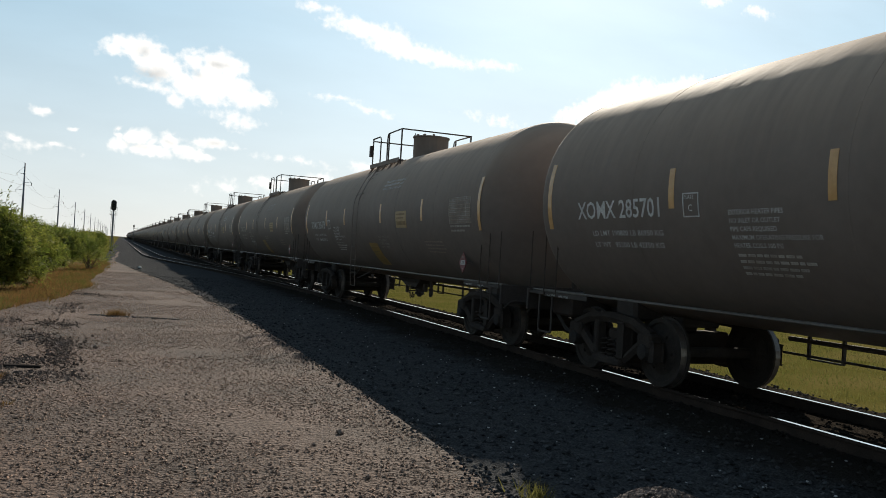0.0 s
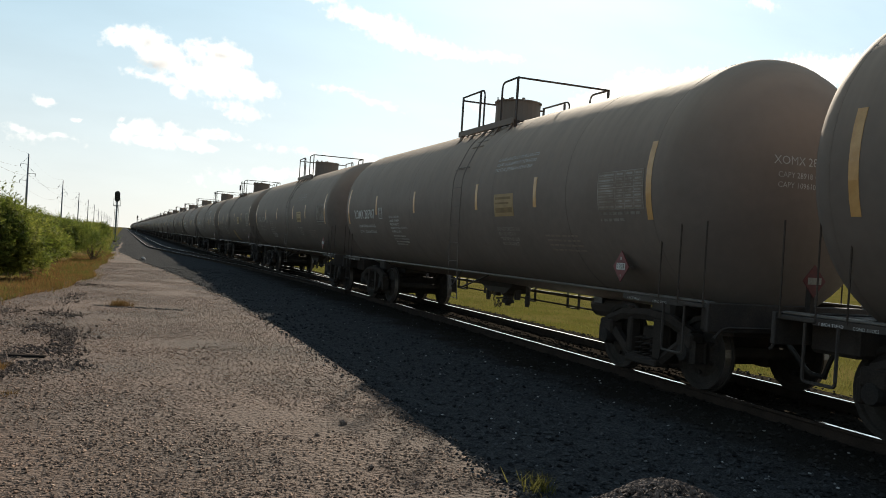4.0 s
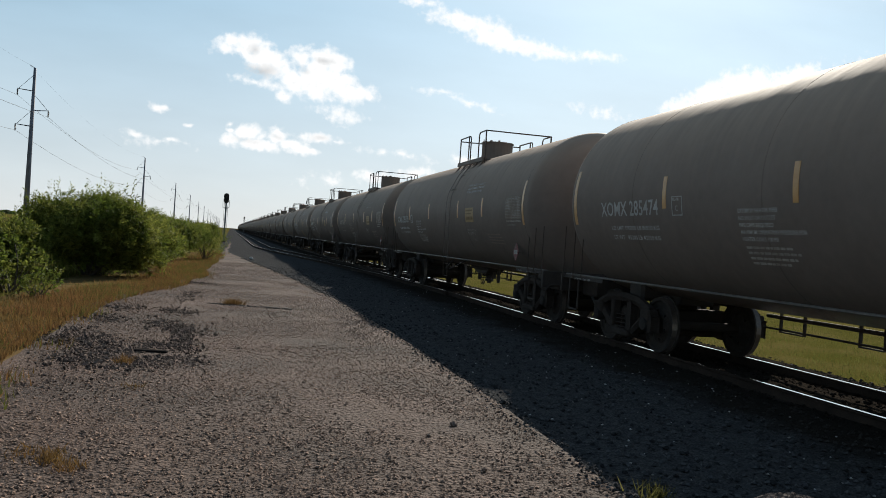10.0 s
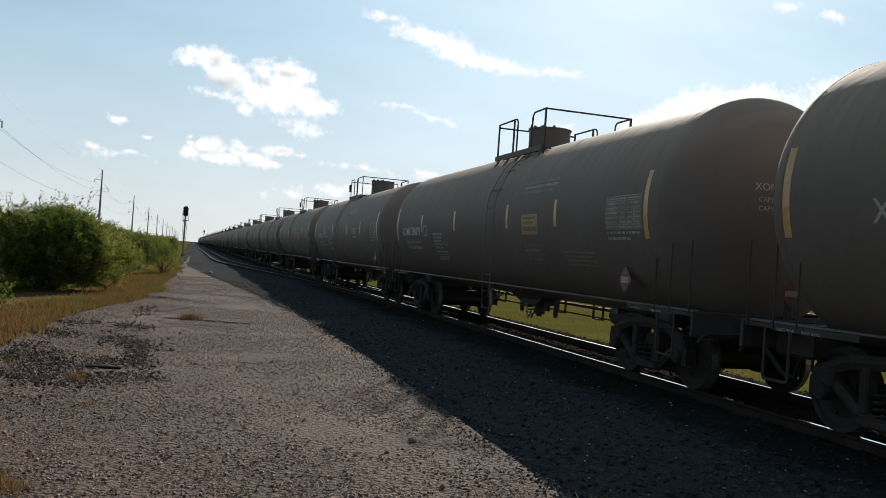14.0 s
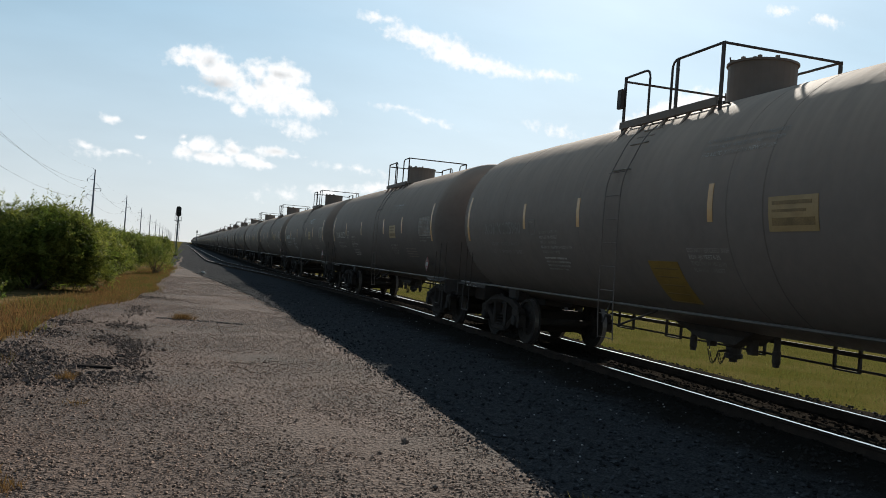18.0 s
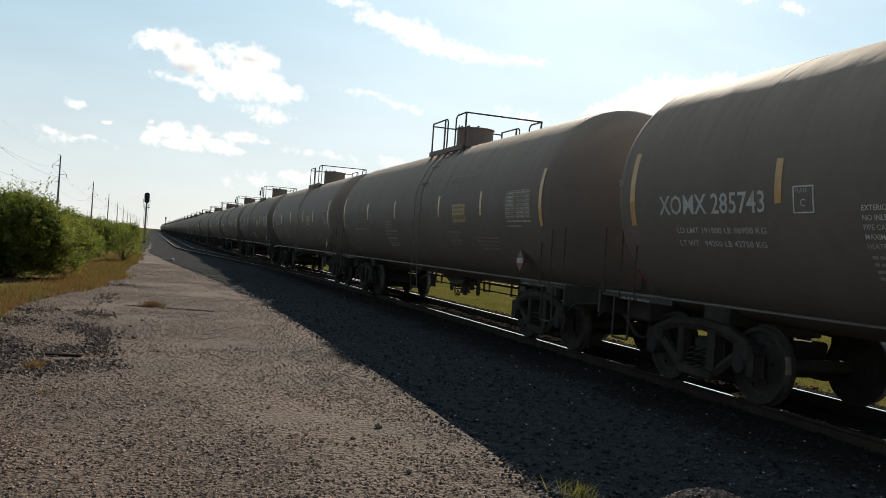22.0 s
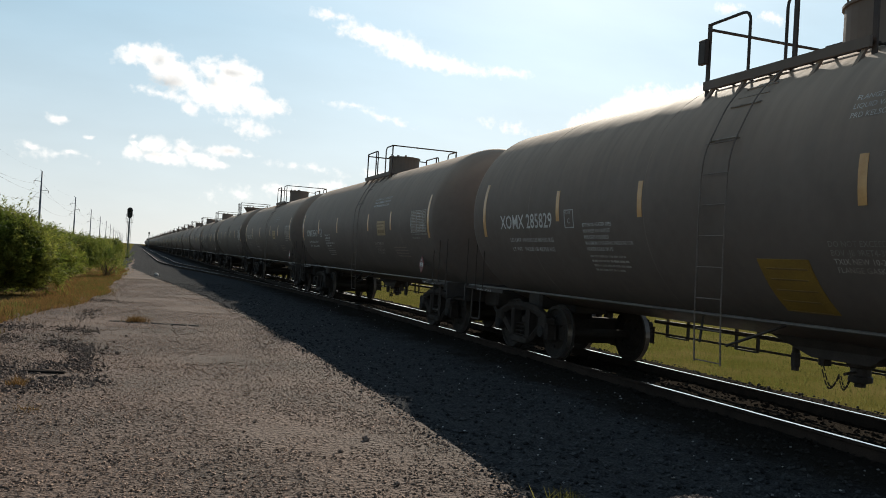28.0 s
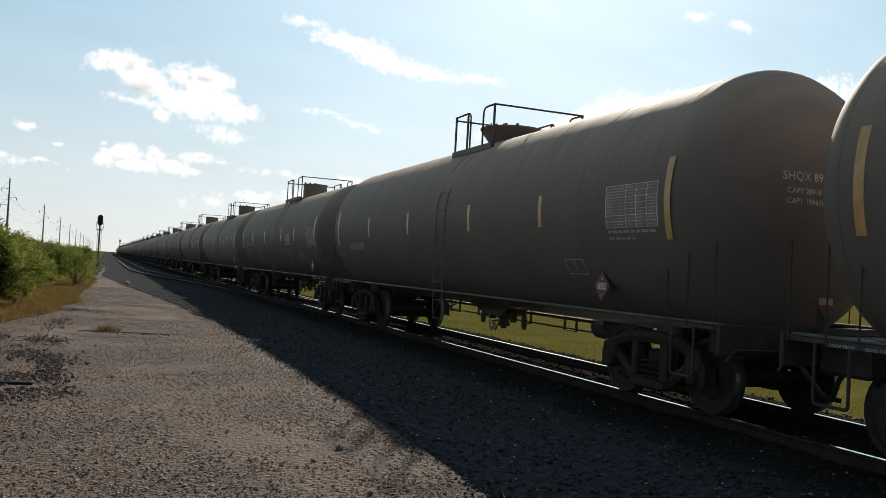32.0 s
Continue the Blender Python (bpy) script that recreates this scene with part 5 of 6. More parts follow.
def road_stones():
    pts, sz = [], []
    x, y = spread(125000, -2.4, 3.1, 2.6, 42, 2.3)
    x2, y2 = spread(55000, -2.6, 3.1, 2.62, -9, 2.3)
    x, y = np.concatenate([x, x2]), np.concatenate([y, y2])
    for a, b in zip(x, y):
        if road_left(b) < a < ballast_edge(b) + 0.2:
            if 1.2 * lumps(a, b, 0.7) + 0.6 * lumps(a, b, 2.3) < rng.uniform(-0.75, 0.12):
                continue
            pts.append((a, b, 0.003 + 0.018 * lumps(a, b, 0.9)))
            sz.append(min(0.0062 + rng.exponential(0.0045), 0.022))
    scatter_stones("road_gravel", pts, sz, M_PEBBLE, "loose small gravel on the road", "gravel", 0.5)
    pts, sz = [], []
    # strewn along bent bands: ends of each stretch, its width, how many
    for x0, y0, x1, y1, wide, count in ((-1.10, 25.4, -0.05, 24.9, 0.13, 150), (-1.00, 19.0, -0.86, 22.0, 0.10, 150), (-1.19, 17.0, -0.64, 16.6, 0.11, 210), (-1.22, 14.9, -0.60, 13.7, 0.13, 330),
                                        (-0.66, 14.2, -0.56, 12.2, 0.09, 240), (-1.15, 12.1, -0.46, 11.75, 0.09, 240), (-1.26, 10.35, -0.87, 10.2, 0.09, 170), (-1.0, 10.55, -0.32, 10.8, 0.09, 320),
                                        (-2.3, 12.4, -1.55, 12.35, 0.14, 420), (-1.85, 11.2, -1.11, 11.3, 0.12, 330), (-2.0, 10.8, -1.3, 10.2, 0.13, 280), (-2.40, 15.3, -1.7, 14.8, 0.14, 260),
                                        (-2.47, 13.4, -2.15, 13.7, 0.12, 130), (-2.26, 17.3, -1.6, 17.1, 0.14, 140), (-2.2, 9.5, -1.1, 8.8, 0.28, 200), (-2.6, 12.2, -2.3, 12.6, 0.12, 90)):
        for f in rng.random(int(count * 1.15)):
            a, b = x0 + (x1 - x0) * f + rng.normal(0, wide * 1.25), y0 + (y1 - y0) * f + rng.normal(0, wide * 2.8)
            pts.append((a, b, 0.008))
            sz.append(min(0.012 + rng.exponential(0.0075), 0.036) * (1.0 if b > 9.8 else 0.7))
    scatter_stones("spilled_stones", pts, sz, M_SPILL, "patch of dark stones strewn on the road edge", "stones")
    # the pile of loose stone beside the road
    def pile_z(x, y):
        return 0.47 * math.exp(-((x - 3.08) ** 2 + (y - 3.9) ** 2) / 0.36) - 0.055 + 0.02 * lumps(x, y, 4)
    grid = [2.0 + 0.1 * i for i in range(24)]
    sheet("gravel_pile", lambda y: grid, [2.7 + 0.1 * i for i in range(24)], pile_z, M_BED, "small pile of broken grey stone beside the road", "gravel", kind="stuff")
    pts, sz = [], []
    for _ in range(6000):
        a, b = rng.normal(3.05, 0.40), rng.normal(4.2, 0.42)
        if pile_z(a, b) > -0.04:
            pts.append((a, b, pile_z(a, b) + 0.006))
            sz.append(rng.uniform(0.009, 0.020))
    scatter_stones("pile_stones", pts, sz, M_PILE, "broken grey stones heaped beside the road", "gravel")
    # dry bits along a crack across the road
    pts, sz = [], []
    for _ in range(260):
        a = rng.uniform(-0.45, 1.35)
        pts.append((a, 18.75 - 0.32 * a + rng.normal(0, 0.06), 0.004))
        sz.append(rng.uniform(0.008, 0.022))
    scatter_stones("crack_debris", pts, sz, M_STONE, "dark bits lying along a crack in the road", "debris")
    # single stones that stand out on the road
    for i, (x, y, s) in enumerate(((-0.07, 15.9, 0.03), (-0.17, 13.35, 0.04), (0.17, 11.95, 0.028), (2.05, 7.35, 0.04), (1.72, 6.95, 0.022), (-0.25, 14.9, 0.03), (-0.55, 16.4, 0.025), (0.85, 9.4, 0.02), (1.25, 12.4, 0.022), (0.3, 11.6, 0.02), (1.9, 5.9, 0.025), (2.4, 6.3, 0.022), (0.9, 5.2, 0.02), (1.5, 5.6, 0.02))):
        bm = bmesh.new()
        bmesh.ops.create_icosphere(bm, subdivisions=1, radius=s)
        for v in bm.verts:
            v.co *= 1 + 0.3 * noise.noise(v.co * 40 + Vector((i, 0, 0)))
            v.co.z *= 0.7
        st = new("stone", mesh_of("stone", bm, M_SPILL))
        st.location = (x, y, s * 0.5)
        tagged(st, "dark loose stone lying on the road", "stone", "single stones on the road")
    bm = bmesh.new()
    bmesh.ops.create_icosphere(bm, subdivisions=2, radius=0.13)
    for v in bm.verts:
        v.co *= 1 + 0.35 * noise.noise(v.co * 9)
        v.co.z *= 0.7
    rock = new("rock", mesh_of("rock", bm, M_PALE))
    rock.location = (1.17, 47.6, 0.05)
    tagged(rock, "pale rock lying at the edge of the ballast", "rock")
    bm = bm_box(-0.21, 0.21, -0.045, 0.045, 0, 0.03, 0.008)
    for v in bm.verts:
        v.co.z += 0.012 * noise.noise(v.co * 6)
    board = new("board", mesh_of("board", bm, M_DARKWOOD))
    board.matrix_basis = pose(-0.95, 11.35, 0.005, 0, 0, -8)
    tagged(board, "dark rotten board lying on the road edge", "board")


# ---- tracks ----
def rail_profile():
    return [(-0.075, 0), (0.075, 0), (0.075, 0.012), (0.012, 0.030), (0.010, 0.125), (0.036, 0.138), (0.037, 0.165), (0.028, 0.171),
            (-0.028, 0.171), (-0.037, 0.165), (-0.036, 0.138), (-0.010, 0.125), (-0.012, 0.030), (-0.075, 0.012)]


def make_rail(name, x_of, ys, parent, label, head=None):
    prof = rail_profile()
    bm = bmesh.new()
    rings = [[bm.verts.new((x_of(y) + px, y, RAIL_Z - 0.171 + pz)) for px, pz in prof] for y in ys]
    n = len(prof)
    for a, b in zip(rings, rings[1:]):
        for k in range(n):
            f = bm.faces.new((a[k], b[k], b[(k + 1) % n], a[(k + 1) % n]))
            f.material_index = 1 if k == 7 else 0
    bmesh.ops.recalc_face_normals(bm, faces=bm.faces)
    return part(name, bm, [M_RAIL, head or M_TREAD], parent, label)


def make_tracks():
    track = tagged(new("main_track"), "main railway track with bright worn rails", "railway track", kind="structure")
    ys = [-150, -40, 0, 40, 100, 300, 1000, 2500]
    for s in (-1, 1):
        make_rail("rail", lambda y: TRACK_X + s * HALF_GAUGE, ys, track, "steel rail with a polished head")
    siding = tagged(new("siding_track"), "empty siding that branches off the main track", "railway track", kind="structure")
    ys2 = [26 + 2 * i for i in range(36)] + [110, 150, 250, 400, 700, 1200, 2500]
    for s in (-1, 1):
        make_rail("rail", lambda y: TRACK_X + s * HALF_GAUGE - siding_shift(y) - (0.0 if y > 40 else 0.075 * (1 if s < 0 else -1)), ys2, siding, "steel rail with a dull brown head", M_DULL)
    tie = bm_box(-1.28, 1.28, -0.115, 0.115, -0.15, 0.0, 0.012)
    me = mesh_of("tie", tie, M_TIE)
    for i in range(130):
        y = -4 + 0.53 * i
        o = new("tie", me)
        o.parent = track
        o.matrix_basis = pose(TRACK_X + rng.normal(0, 0.02), y, RAIL_Z - 0.171 - 0.003 + rng.normal(0, 0.004), 0, 0, rng.normal(0, 0.6))
    plate = bm_box(-0.18, 0.18, -0.1, 0.1, 0, 0.012)
    for dx, dy in ((-0.11, 0.05), (0.11, -0.05), (0.12, 0.06)):
        bm_box(dx - 0.015, dx + 0.015, dy - 0.015, dy + 0.015, 0, 0.045, 0, plate)
    me = mesh_of("tie_plate", plate, M_RAIL)
    for i in range(70):
        for s in (-1, 1):
            o = new("tie_plate", me)
            o.parent = track
            o.matrix_basis = pose(TRACK_X + s * HALF_GAUGE, -4 + 0.53 * i, RAIL_Z - 0.178)
    for i in range(75):
        y = 62 + 0.6 * i
        o = new("tie", bpy.data.meshes["tie"])
        o.parent = siding
        o.matrix_basis = pose(TRACK_X - siding_shift(y), y, RAIL_Z - 0.175)


# ---- poles, wires, signals ----
def make_pole(x, y, height):
    pole = new("power_pole")
    seg = [(0, 0, 0), (0, 0, height * 0.5), (0, 0, height)]
    part("mast", tube(seg, 0.28, 12, r_end=0.13), M_POLE, pole, smooth=True)
    for sx, z in ((-1, height - 2.2), (1, height - 4.05), (-1, height - 5.55)):
        arm = part("arm", tube([(0, 0, z), (sx * 1.45, 0, z + 0.12)], 0.06, 6, r_end=0.035), M_POLE, pole)
        part("brace", tube([(0, 0, z + 1.6), (sx * 1.3, 0, z + 0.16)], 0.022, 5), M_POLE, arm)
        ins = shift(lathe([(0.05, 0), (0.09, -0.05), (0.05, -0.1), (0.09, -0.15), (0.05, -0.2), (0.09, -0.25), (0.05, -0.3), (0.08, -0.4), (0.03, -0.6)], 8), sx * 1.4, 0, z + 0.07)
        part("insulator", ins, M_GALV, arm)
    part("peak", tube([(0, 0, height), (-0.5, 0, height + 0.25)], 0.03, 5), M_POLE, pole)
    pole.location = (x, y, -0.05)
    return tagged(pole, "tall grey steel power pole with three braced arms", "power pole", "power poles along the road")


POLE_X, POLE_Y, POLE_STEP, POLE_H = -19.0, 86.5, 105.0, 15.6


def make_power_line():
    first = make_pole(POLE_X, POLE_Y, POLE_H)
    for i in range(1, 14):
        copy_thing(first, pose(POLE_X, POLE_Y + POLE_STEP * i, -0.05))
    copy_thing(first, pose(POLE_X, POLE_Y - POLE_STEP, -0.05))
    wires = [(-1.4, POLE_H - 2.2 - 0.53, 0.014), (1.4, POLE_H - 4.05 - 0.53, 0.014), (-1.4, POLE_H - 5.55 - 0.53, 0.014), (-0.5, POLE_H + 0.2, 0.004)]
    for dx, z, r in wires:
        pts = []
        for i in range(-1, 5):
            ya = POLE_Y + POLE_STEP * i
            pts += [(POLE_X + dx, ya + POLE_STEP * f, z - 1.5 * 4 * f * (1 - f)) for f in (k / 14 for k in range(14))]
        bm = tube(pts, r, 4)
        tagged(new("power_wire", mesh_of("power_wire", bm, M_STEEL)), "thin dark power wire hung from pole to pole", "wire", "power wires")


def make_signal(x, y, height, cantilever=False):
    sig = new("railway_signal")
    part("mast", tube([(0, 0, 0), (0, 0, height)], 0.10, 10), M_GALV, sig)
    part("base", bm_box(-0.2, 0.2, -0.2, 0.2, -0.1, 0.16, 0.03), M_STEEL, sig)
    zc = height - 0.50
    plate = lathe([(0.29, -0.02), (0.29, 0.02)], 20, "y")
    for v in plate.verts:
        v.co.z = v.co.z * 0.95 + (0.32 if v.co.z > 0 else -0.32)
    head = part("target", shift(plate, 0, -0.12, zc), M_INK, sig, "black oval signal target")
    for k in (-1, 0, 1):
        hood = tube([(0, -0.14, zc + k * 0.27), (0, -0.44, zc + k * 0.27 - 0.02)], 0.10, 10, caps=False)
        part("hood", hood, M_INK, head)
        part("lens", lathe([(0.02, -0.155), (0.09, -0.142), (0.09, -0.13)], 12, "y"), M_GALV, head).matrix_basis = pose(0, 0, zc + k * 0.27)
    part("case", bm_box(-0.14, 0.14, -0.1, 0.12, zc - 0.45, zc + 0.45, 0.03), M_INK, head)
    lad = part("ladder", tube([(-0.2, 0.35, 0), (-0.2, 0.2, zc - 0.6)], 0.02, 5), M_GALV, sig)
    part("stile", tube([(0.2, 0.35, 0), (0.2, 0.2, zc - 0.6)], 0.02, 5), M_GALV, lad)
    for k in range(12):
        z = 0.3 + k * 0.33
        part("rung", tube([(-0.2, 0.34, z), (0.2, 0.34, z)], 0.012, 4), M_GALV, lad)
    # open cage of the service platform behind the head
    for sx in (-1, 1):
        part("cage_post", tube([(sx * 0.36, 0.25, zc - 1.05), (sx * 0.36, 0.25, zc - 0.15)], 0.022, 5), M_GALV, sig)
    part("bracket", bm_box(-0.38, 0.38, -0.05, 0.3, zc - 1.08, zc - 1.02), M_GALV, sig)
    if cantilever:
        part("arm", tube([(0, 0, height - 1.6), (1.7, 0, height - 1.6)], 0.06, 6), M_GALV, sig)
        part("arm_post", tube([(1.6, 0, height - 2.4), (1.6, 0, height - 0.9)], 0.07, 6), M_GALV, sig)
    sig.location = (x, y, -0.03)
    return tagged(sig, "railway signal mast with a black oval head", "railway signal", "railway signals")


# ---- plants ----
def leaf_cloud(name, centres, radii, count, size, mat, seed=1):
    """A crown of small leaves gathered round clump centres."""
    r = np.random.default_rng(seed)
    cen = np.array(centres, float)
    rad = np.array(radii, float)
    pick = r.choice(len(cen), count, p=rad ** 1.6 / (rad ** 1.6).sum())
    d = r.normal(0, 1, (count, 3))
    d /= np.linalg.norm(d, axis=1)[:, None]
    p = cen[pick] + d * (rad[pick] * r.uniform(0.25, 1.08, count) ** 0.6)[:, None] * np.array([1, 1, 0.85])
    p[:, 2] = np.maximum(p[:, 2], 0.05)
    a = r.normal(0, 1, (count, 3)) * np.array([1, 1, 0.7]) + d * 0.6
    a /= np.linalg.norm(a, axis=1)[:, None]
    b = np.cross(a, r.normal(0, 1, (count, 3)))
    b /= np.linalg.norm(b, axis=1)[:, None]
    s = size * r.uniform(0.6, 1.5, count)[:, None]
    co = np.stack([p - a * s, p + b * s * 0.30, p + a * s, p - b * s * 0.30], 1).reshape(-1, 3)
    fs = (np.arange(count)[:, None] * 4 + np.arange(4)[None]).tolist()
    me = bpy.data.meshes.new(name)
    me.from_pydata(co.tolist(), [], fs)
    me.materials.append(mat)
    return me


def spray_leaves(roots, ways, lengths, leaflets, size, r, broad=0.24):
    """Feathery sprays: thin arching twigs, each with leaflets along both sides."""
    n = len(roots)
    side = np.cross(ways, r.normal(0, 1, (n, 3)))
    side /= np.linalg.norm(side, axis=1)[:, None]
    co, fs = [], []
    down = np.array([0, 0, -1.0])
    f = np.linspace(0.12, 1.0, leaflets)
    at = roots[:, None] + ways[:, None] * (lengths[:, None] * f)[:, :, None] + down * (0.22 * lengths[:, None] * f ** 2)[:, :, None]
    flip = np.where(np.arange(leaflets) % 2, 1.0, -1.0)[None, :, None]
    out = ways[:, None] * 0.55 + side[:, None] * flip * 0.75 + r.normal(0, 0.28, (n, leaflets, 3)) + down * 0.12
    out /= np.linalg.norm(out, axis=2)[:, :, None]
    wide = np.cross(out, r.normal(0, 1, (n, leaflets, 3)))
    wide /= np.linalg.norm(wide, axis=2)[:, :, None]
    s = (size * r.uniform(0.6, 1.35, (n, leaflets)) * (1.1 - 0.45 * f))[:, :, None]
    quad = np.stack([at, at + out * s * 0.5 + wide * s * broad, at + out * s, at + out * s * 0.5 - wide * s * broad], 2).reshape(-1, 3)
    m = n * leaflets
    fs = np.arange(m * 4).reshape(-1, 4)
    tips = at[:, -1]
    twig = np.stack([roots - side * 0.004, roots + side * 0.004, tips], 1).reshape(-1, 3)
    return np.concatenate([quad, twig]), fs.tolist() + (np.arange(n * 3).reshape(-1, 3) + m * 4).tolist()


def make_bush(seed, width, height, sprays, core, leaf=0.15, broad=0.12):
    """A bush: limbs from the ground, a crown of several uneven domes of feathery sprays over a darker core of leaves."""
    r = np.random.default_rng(seed)
    bush = new("bush")
    half = width / 2
    lobes = [(0.0, 0.0, 0.50 * height, 0.70 * half, 0.48 * height)]
    for k in range(7):
        a = k * 0.9 + r.uniform(-0.3, 0.3)
        d, size = r.uniform(0.38, 0.62) * half, r.uniform(0.34, 0.52)
        lobes.append((d * math.cos(a), d * math.sin(a), r.uniform(0.30, 0.62) * height, size * half, r.uniform(0.26, 0.38) * height))
    lobes = np.array(lobes)
    weight = lobes[:, 3] ** 2
    pick = r.choice(len(lobes), sprays, p=weight / weight.sum())
    d = r.normal(0, 1, (sprays, 3))
    d[:, 2] += 0.25
    d /= np.linalg.norm(d, axis=1)[:, None]
    deep = r.uniform(0.55, 0.98, sprays)
    roots = lobes[pick, :3] + d * np.column_stack([lobes[pick, 3] * deep, lobes[pick, 3] * deep, lobes[pick, 4] * deep])
    roots[:, 2] = np.maximum(roots[:, 2], 0.08 + 0.1 * r.random(sprays))
    ways = d * 0.75 + np.array([0, 0, 0.75]) + r.normal(0, 0.26, (sprays, 3))
    ways /= np.linalg.norm(ways, axis=1)[:, None]
    lengths = height * r.uniform(0.10, 0.24, sprays)
    wild = r.random(sprays) < 0.05
    ways[wild] = ways[wild] * 0.5 + np.array([0, 0, 0.8])
    lengths[wild] *= 1.7
    co, fs = spray_leaves(roots, ways, lengths, 16, leaf, r, broad)
    me = bpy.data.meshes.new("crown")
    me.from_pydata(co.tolist(), [], fs)
    me.materials.append(M_LEAF)
    limbs = bmesh.new()
    for k in range(11):
        q = roots[k * 7 % sprays]
        mid = Vector(q) * 0.5 + Vector((r.uniform(-0.2, 0.2) * half, r.uniform(-0.2, 0.2) * half, 0.08 * height))
        tube([(r.uniform(-0.06, 0.06) * width, r.uniform(-0.06, 0.06) * width, -0.05), mid, Vector(q)], 0.012 * width, 5, limbs, r_end=0.006)
    part("stem", limbs, M_BARK, bush)
    part("crown", me, None, bush)
    if core:
        inner = leaf_cloud("inner_leaves", [tuple(l[:3]) for l in lobes], [min(l[3], l[4]) * 0.86 for l in lobes], core, leaf * 0.55, M_LEAF, seed=seed)
        part("inner_leaves", inner, None, bush)
    return tagged(bush, "green mesquite bush with feathery leaves at the road edge", "bush", "bushes beside the road")


def grass_blades(name, spots, height, mat, label, width=0.008, seed=5, lean=0.35):
    r = np.random.default_rng(seed)
    p = np.array(spots, float)
    n = len(p)
    a = r.uniform(0, 6.283, n)
    side = np.stack([np.cos(a), np.sin(a), np.zeros(n)], 1) * (width * r.uniform(0.6, 1.5, n))[:, None]
    h = height * r.uniform(0.45, 1.25, n)
    tilt = r.normal(0, lean, (n, 2)) * h[:, None]
    tip = p + np.column_stack([tilt, h])
    co = np.stack([p - side, p + side, tip], 1).reshape(-1, 3)
    fs = (np.arange(n)[:, None] * 3 + np.arange(3)[None]).tolist()
    me = bpy.data.meshes.new(name)
    me.from_pydata(co.tolist(), [], fs)
    me.materials.append(mat)
    return tagged(new(name, me), label, "grass", kind="stuff")


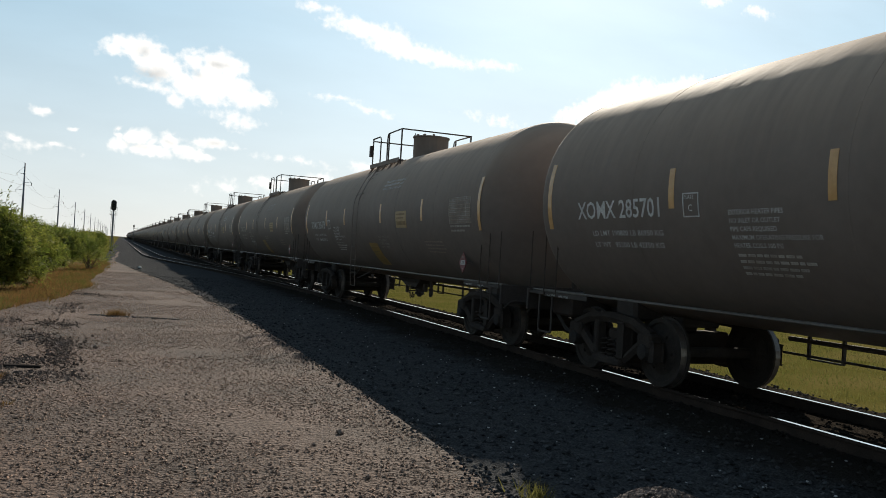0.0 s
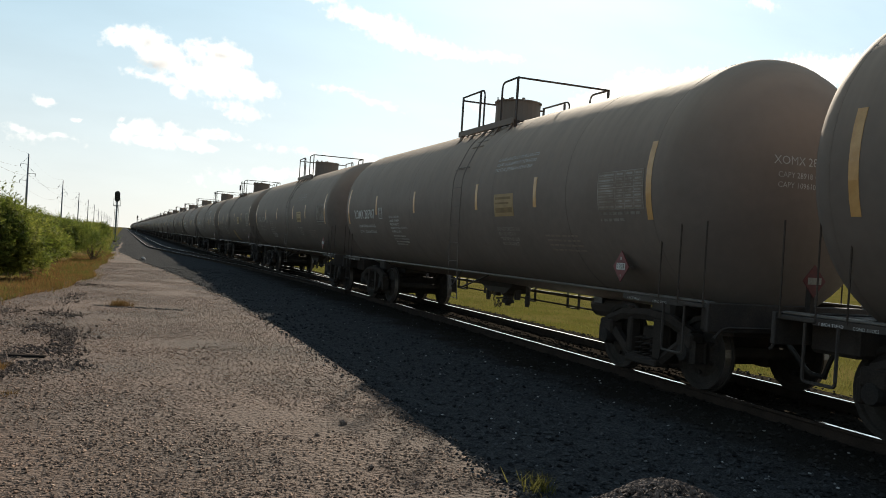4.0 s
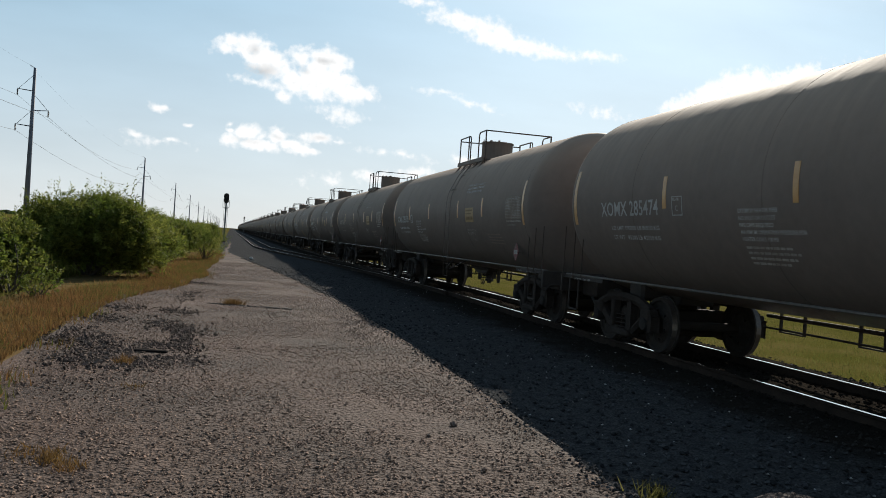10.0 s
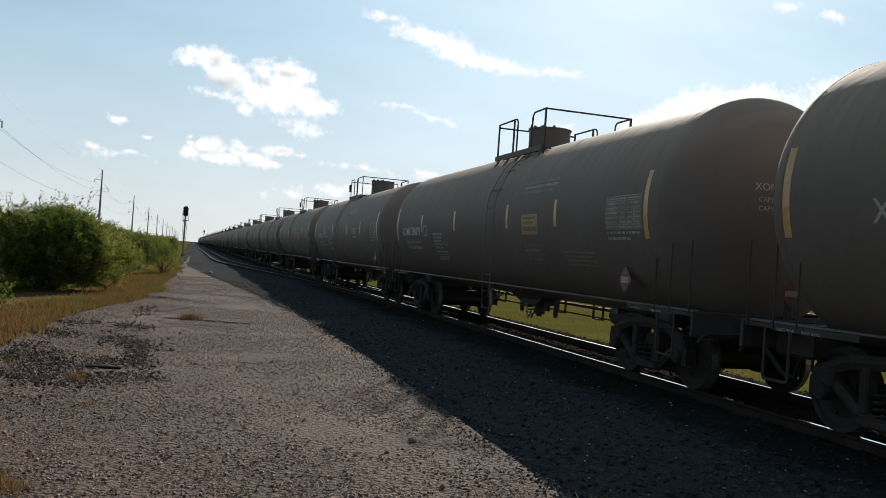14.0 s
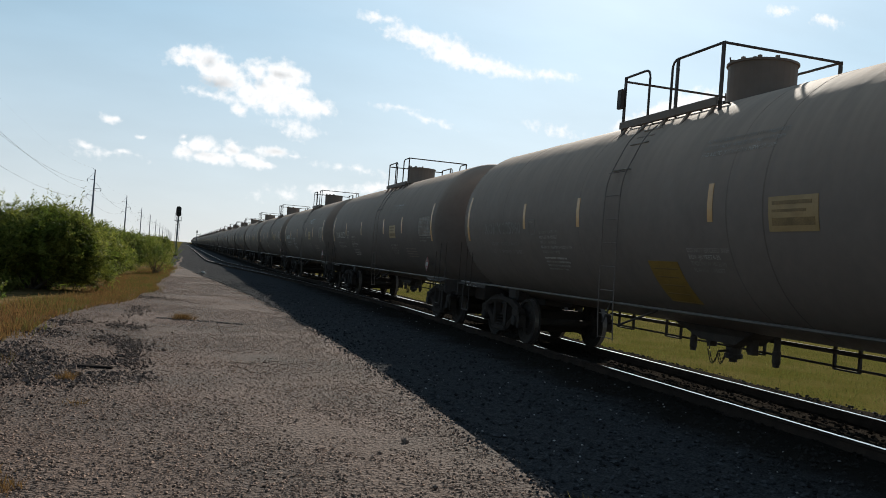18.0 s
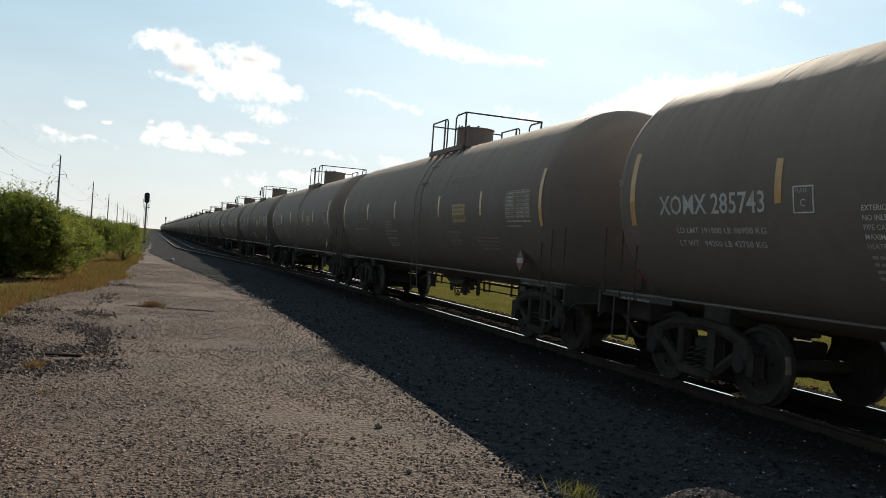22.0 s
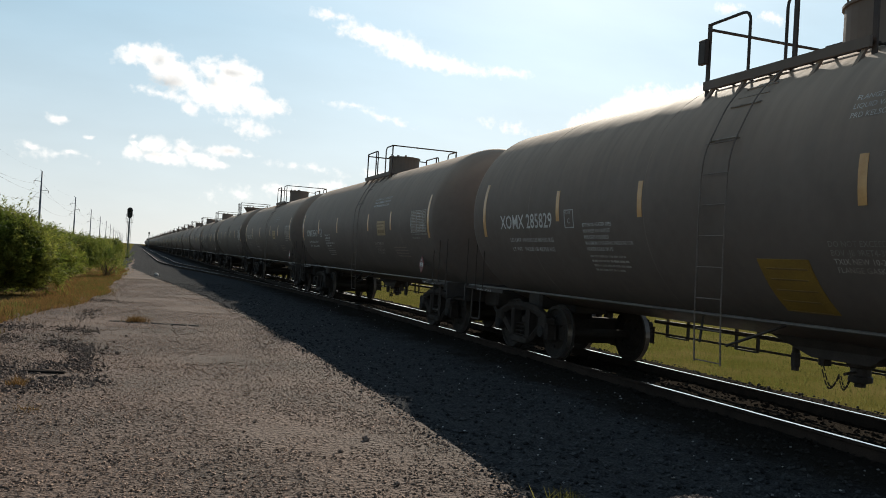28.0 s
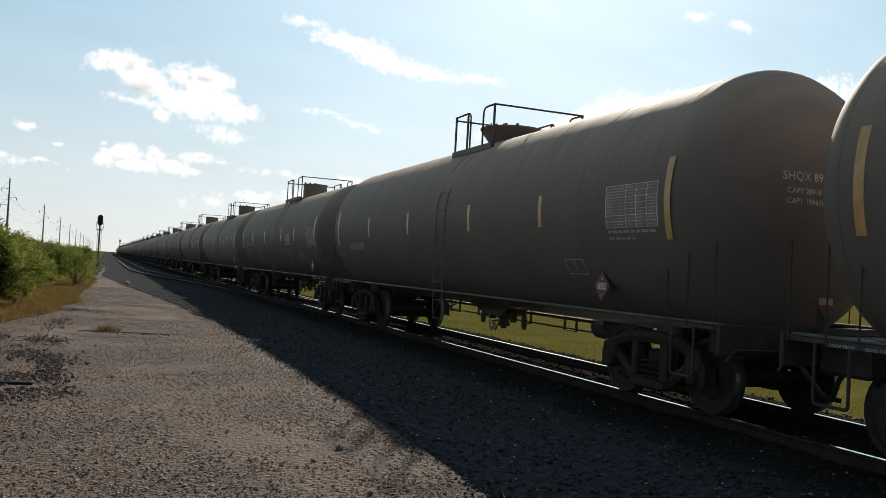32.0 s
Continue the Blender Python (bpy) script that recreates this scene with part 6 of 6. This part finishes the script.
def make_plants():
    kinds = [make_bush(11, 4.3, 2.4, 3800, 60000), make_bush(12, 3.4, 2.2, 1500, 16000), make_bush(13, 2.8, 1.8, 1100, 9000), make_bush(14, 3.8, 2.1, 1700, 16000),
             make_bush(15, 1.9, 1.15, 95, 80, 0.08, 0.36), make_bush(16, 2.2, 1.75, 420, 600, 0.08)]
    spots = [(0, -3.92, 26.6, 1.0, 20), (1, -3.4, 31.0, 1.0, 80), (4, -4.55, 19.4, 1.1, 10), (2, -5.9, 23.6, 0.9, 70), (3, -4.0, 35.5, 1.0, 200), (4, -5.3, 18.3, 1.0, 130),
             (5, -1.15, 42.8, 1.0, 33), (1, -2.7, 47.5, 0.85, 150), (4, -3.75, 18.4, 0.55, 200), (2, -3.0, 39.5, 0.8, 20)]
    r = random.Random(8)
    for i in range(33):
        y = 33 + i * 2.6
        spots.append((r.randrange(4), -r.uniform(max(2.6, 3.9 - 0.02 * y), max(3.6, 0.125 * y)), y + r.uniform(-1, 1), r.uniform(0.65, 1.0), r.uniform(0, 360)))
    for i in range(16):
        spots.append((r.randrange(4), r.uniform(-16, -5), r.uniform(125, 230), r.uniform(0.7, 1.1), r.uniform(0, 360)))
    taken = set()
    for k, x, y, s, turn in spots:
        m = pose(x, y, -0.02, 0, 0, turn)
        if k not in taken:
            taken.add(k)
            b = kinds[k]
            b.matrix_basis = m
            b.scale = (s, s, s)
            sources[k] = b
        else:
            b = copy_thing(sources[k], m)
            b.scale = (s, s, s)
    g = np.random.default_rng(21)
    pts, green = [], []
    for _ in range(32000):
        y = 7 + 50 * g.random() ** 1.7
        x = road_left(y) + 0.10 - abs(g.normal(0, 0.75)) + (0.55 * g.random() ** 2 if g.random() < 0.3 else 0)
        patch = lumps(x, y, 0.8) + 0.5 * lumps(x, y, 2.5)
        if x > road_left(y) - 0.05 and patch < g.uniform(-0.2, 0.3):
            continue
        (green if patch + g.normal(0, 0.3) > 0.5 else pts).append((x, y, 0.0))
    for _ in range(14000):
        y = 15 + 32 * g.random() ** 1.3
        x = road_left(y) + 0.25 - 1.7 * g.random() ** 1.5
        (green if lumps(x, y, 0.6) + g.normal(0, 0.3) > 0.45 else pts).append((x, y, 0.0))
    grass_blades("verge_grass", pts, 0.11, M_DRY, "dry yellow grass along the road edge", 0.007, 6)
    grass_blades("green_verge_grass", green, 0.15, M_FIELD, "green grass among the dry grass of the verge", 0.007, 16)
    pts = [(g.uniform(-15, -4.2), 9 + 75 * g.random() ** 1.5, 0.0) for _ in range(34000)]
    grass_blades("meadow_grass", pts, 0.18, M_FIELD, "green meadow grass behind the bushes", 0.012, 7)
    pts = []
    for _ in range(70000):
        y = 4 + 66 * g.random() ** 1.4
        pts.append((10.6 + 16 * g.random() ** 1.6, y, -0.45))
    grass_blades("field_grass", pts, 0.10, M_FIELD, "sunlit green grass beyond the railway", 0.007, 9)
    for x, y, h, n in ((0.10, 18.9, 0.13, 420), (2.93, 5.2, 0.11, 120), (-1.15, 6.2, 0.06, 170), (-1.0, 6.0, 0.05, 110), (-1.35, 6.35, 0.05, 80), (-1.17, 10.4, 0.10, 130), (-0.9, 8.87, 0.05, 30)):
        pts = [(x + g.normal(0, 0.10 if h > 0.12 else 0.05), y + g.normal(0, 0.09), 0.0) for _ in range(n)]
        grass_blades("grass_tuft", pts, h, M_DRY if y != 5.2 else M_FIELD, "small tuft of grass growing through the gravel", 0.005, int(n), 0.5)
    # far line of low trees
    bm = bmesh.new()
    rr = random.Random(3)
    for i in range(260):
        ang = radians(rr.uniform(-75, 62))
        dist = rr.uniform(900, 1500)
        x, y = -math.sin(ang) * dist, math.cos(ang) * dist
        if -60 < x < 70:
            continue
        s = rr.uniform(4, 9)
        q = bmesh.ops.create_icosphere(bm, subdivisions=1, radius=s, matrix=Matrix.Translation((x, y, s * 0.3)))
        for v in q["verts"]:
            v.co.x += rr.uniform(-3, 3)
            v.co.y += rr.uniform(-3, 3)
            v.co.z = v.co.z * 0.7 + rr.uniform(-0.8, 0.8)
    tagged(new("far_trees", mesh_of("far_trees", bm, M_LEAF)), "low dark line of distant trees on the horizon", "trees", kind="stuff")


sources = {}
make_train()
make_power_line()
make_signal(-0.75, 100.0, 5.6)
make_signal(5.35, 372.0, 6.8, True)
make_plants()
make_tracks()
road_stones()
ballast_stones()


# ---- what moves ----
def motions():
    """The train rolls towards the camera and past it, and its wheels turn."""
    stops = [2.0 * i for i in range(17)]
    for n, car in cars.items():
        y = car_start(n) + SHIFT.get(n, 0.0)
        walk(car, [(t, pose(TRACK_X, y - travelled(t), RAIL_Z)) for t in stops])
    rolling = [o for car in cars.values() for o in car.children_recursive if o.name.startswith("wheelset")]
    turn = [(i / FPS, pose(0, 0, 0, math.degrees(travelled(i / FPS) / WHEEL_R), 0, 0)) for i in range(int(SECONDS * FPS) + 1)]
    walk(rolling[0], turn)
    keys = rolling[0].animation_data
    for o in rolling[1:]:
        o.rotation_mode = "QUATERNION"
        data = o.animation_data_create()
        data.action = keys.action
        data.action_slot = keys.action_slot


motions()
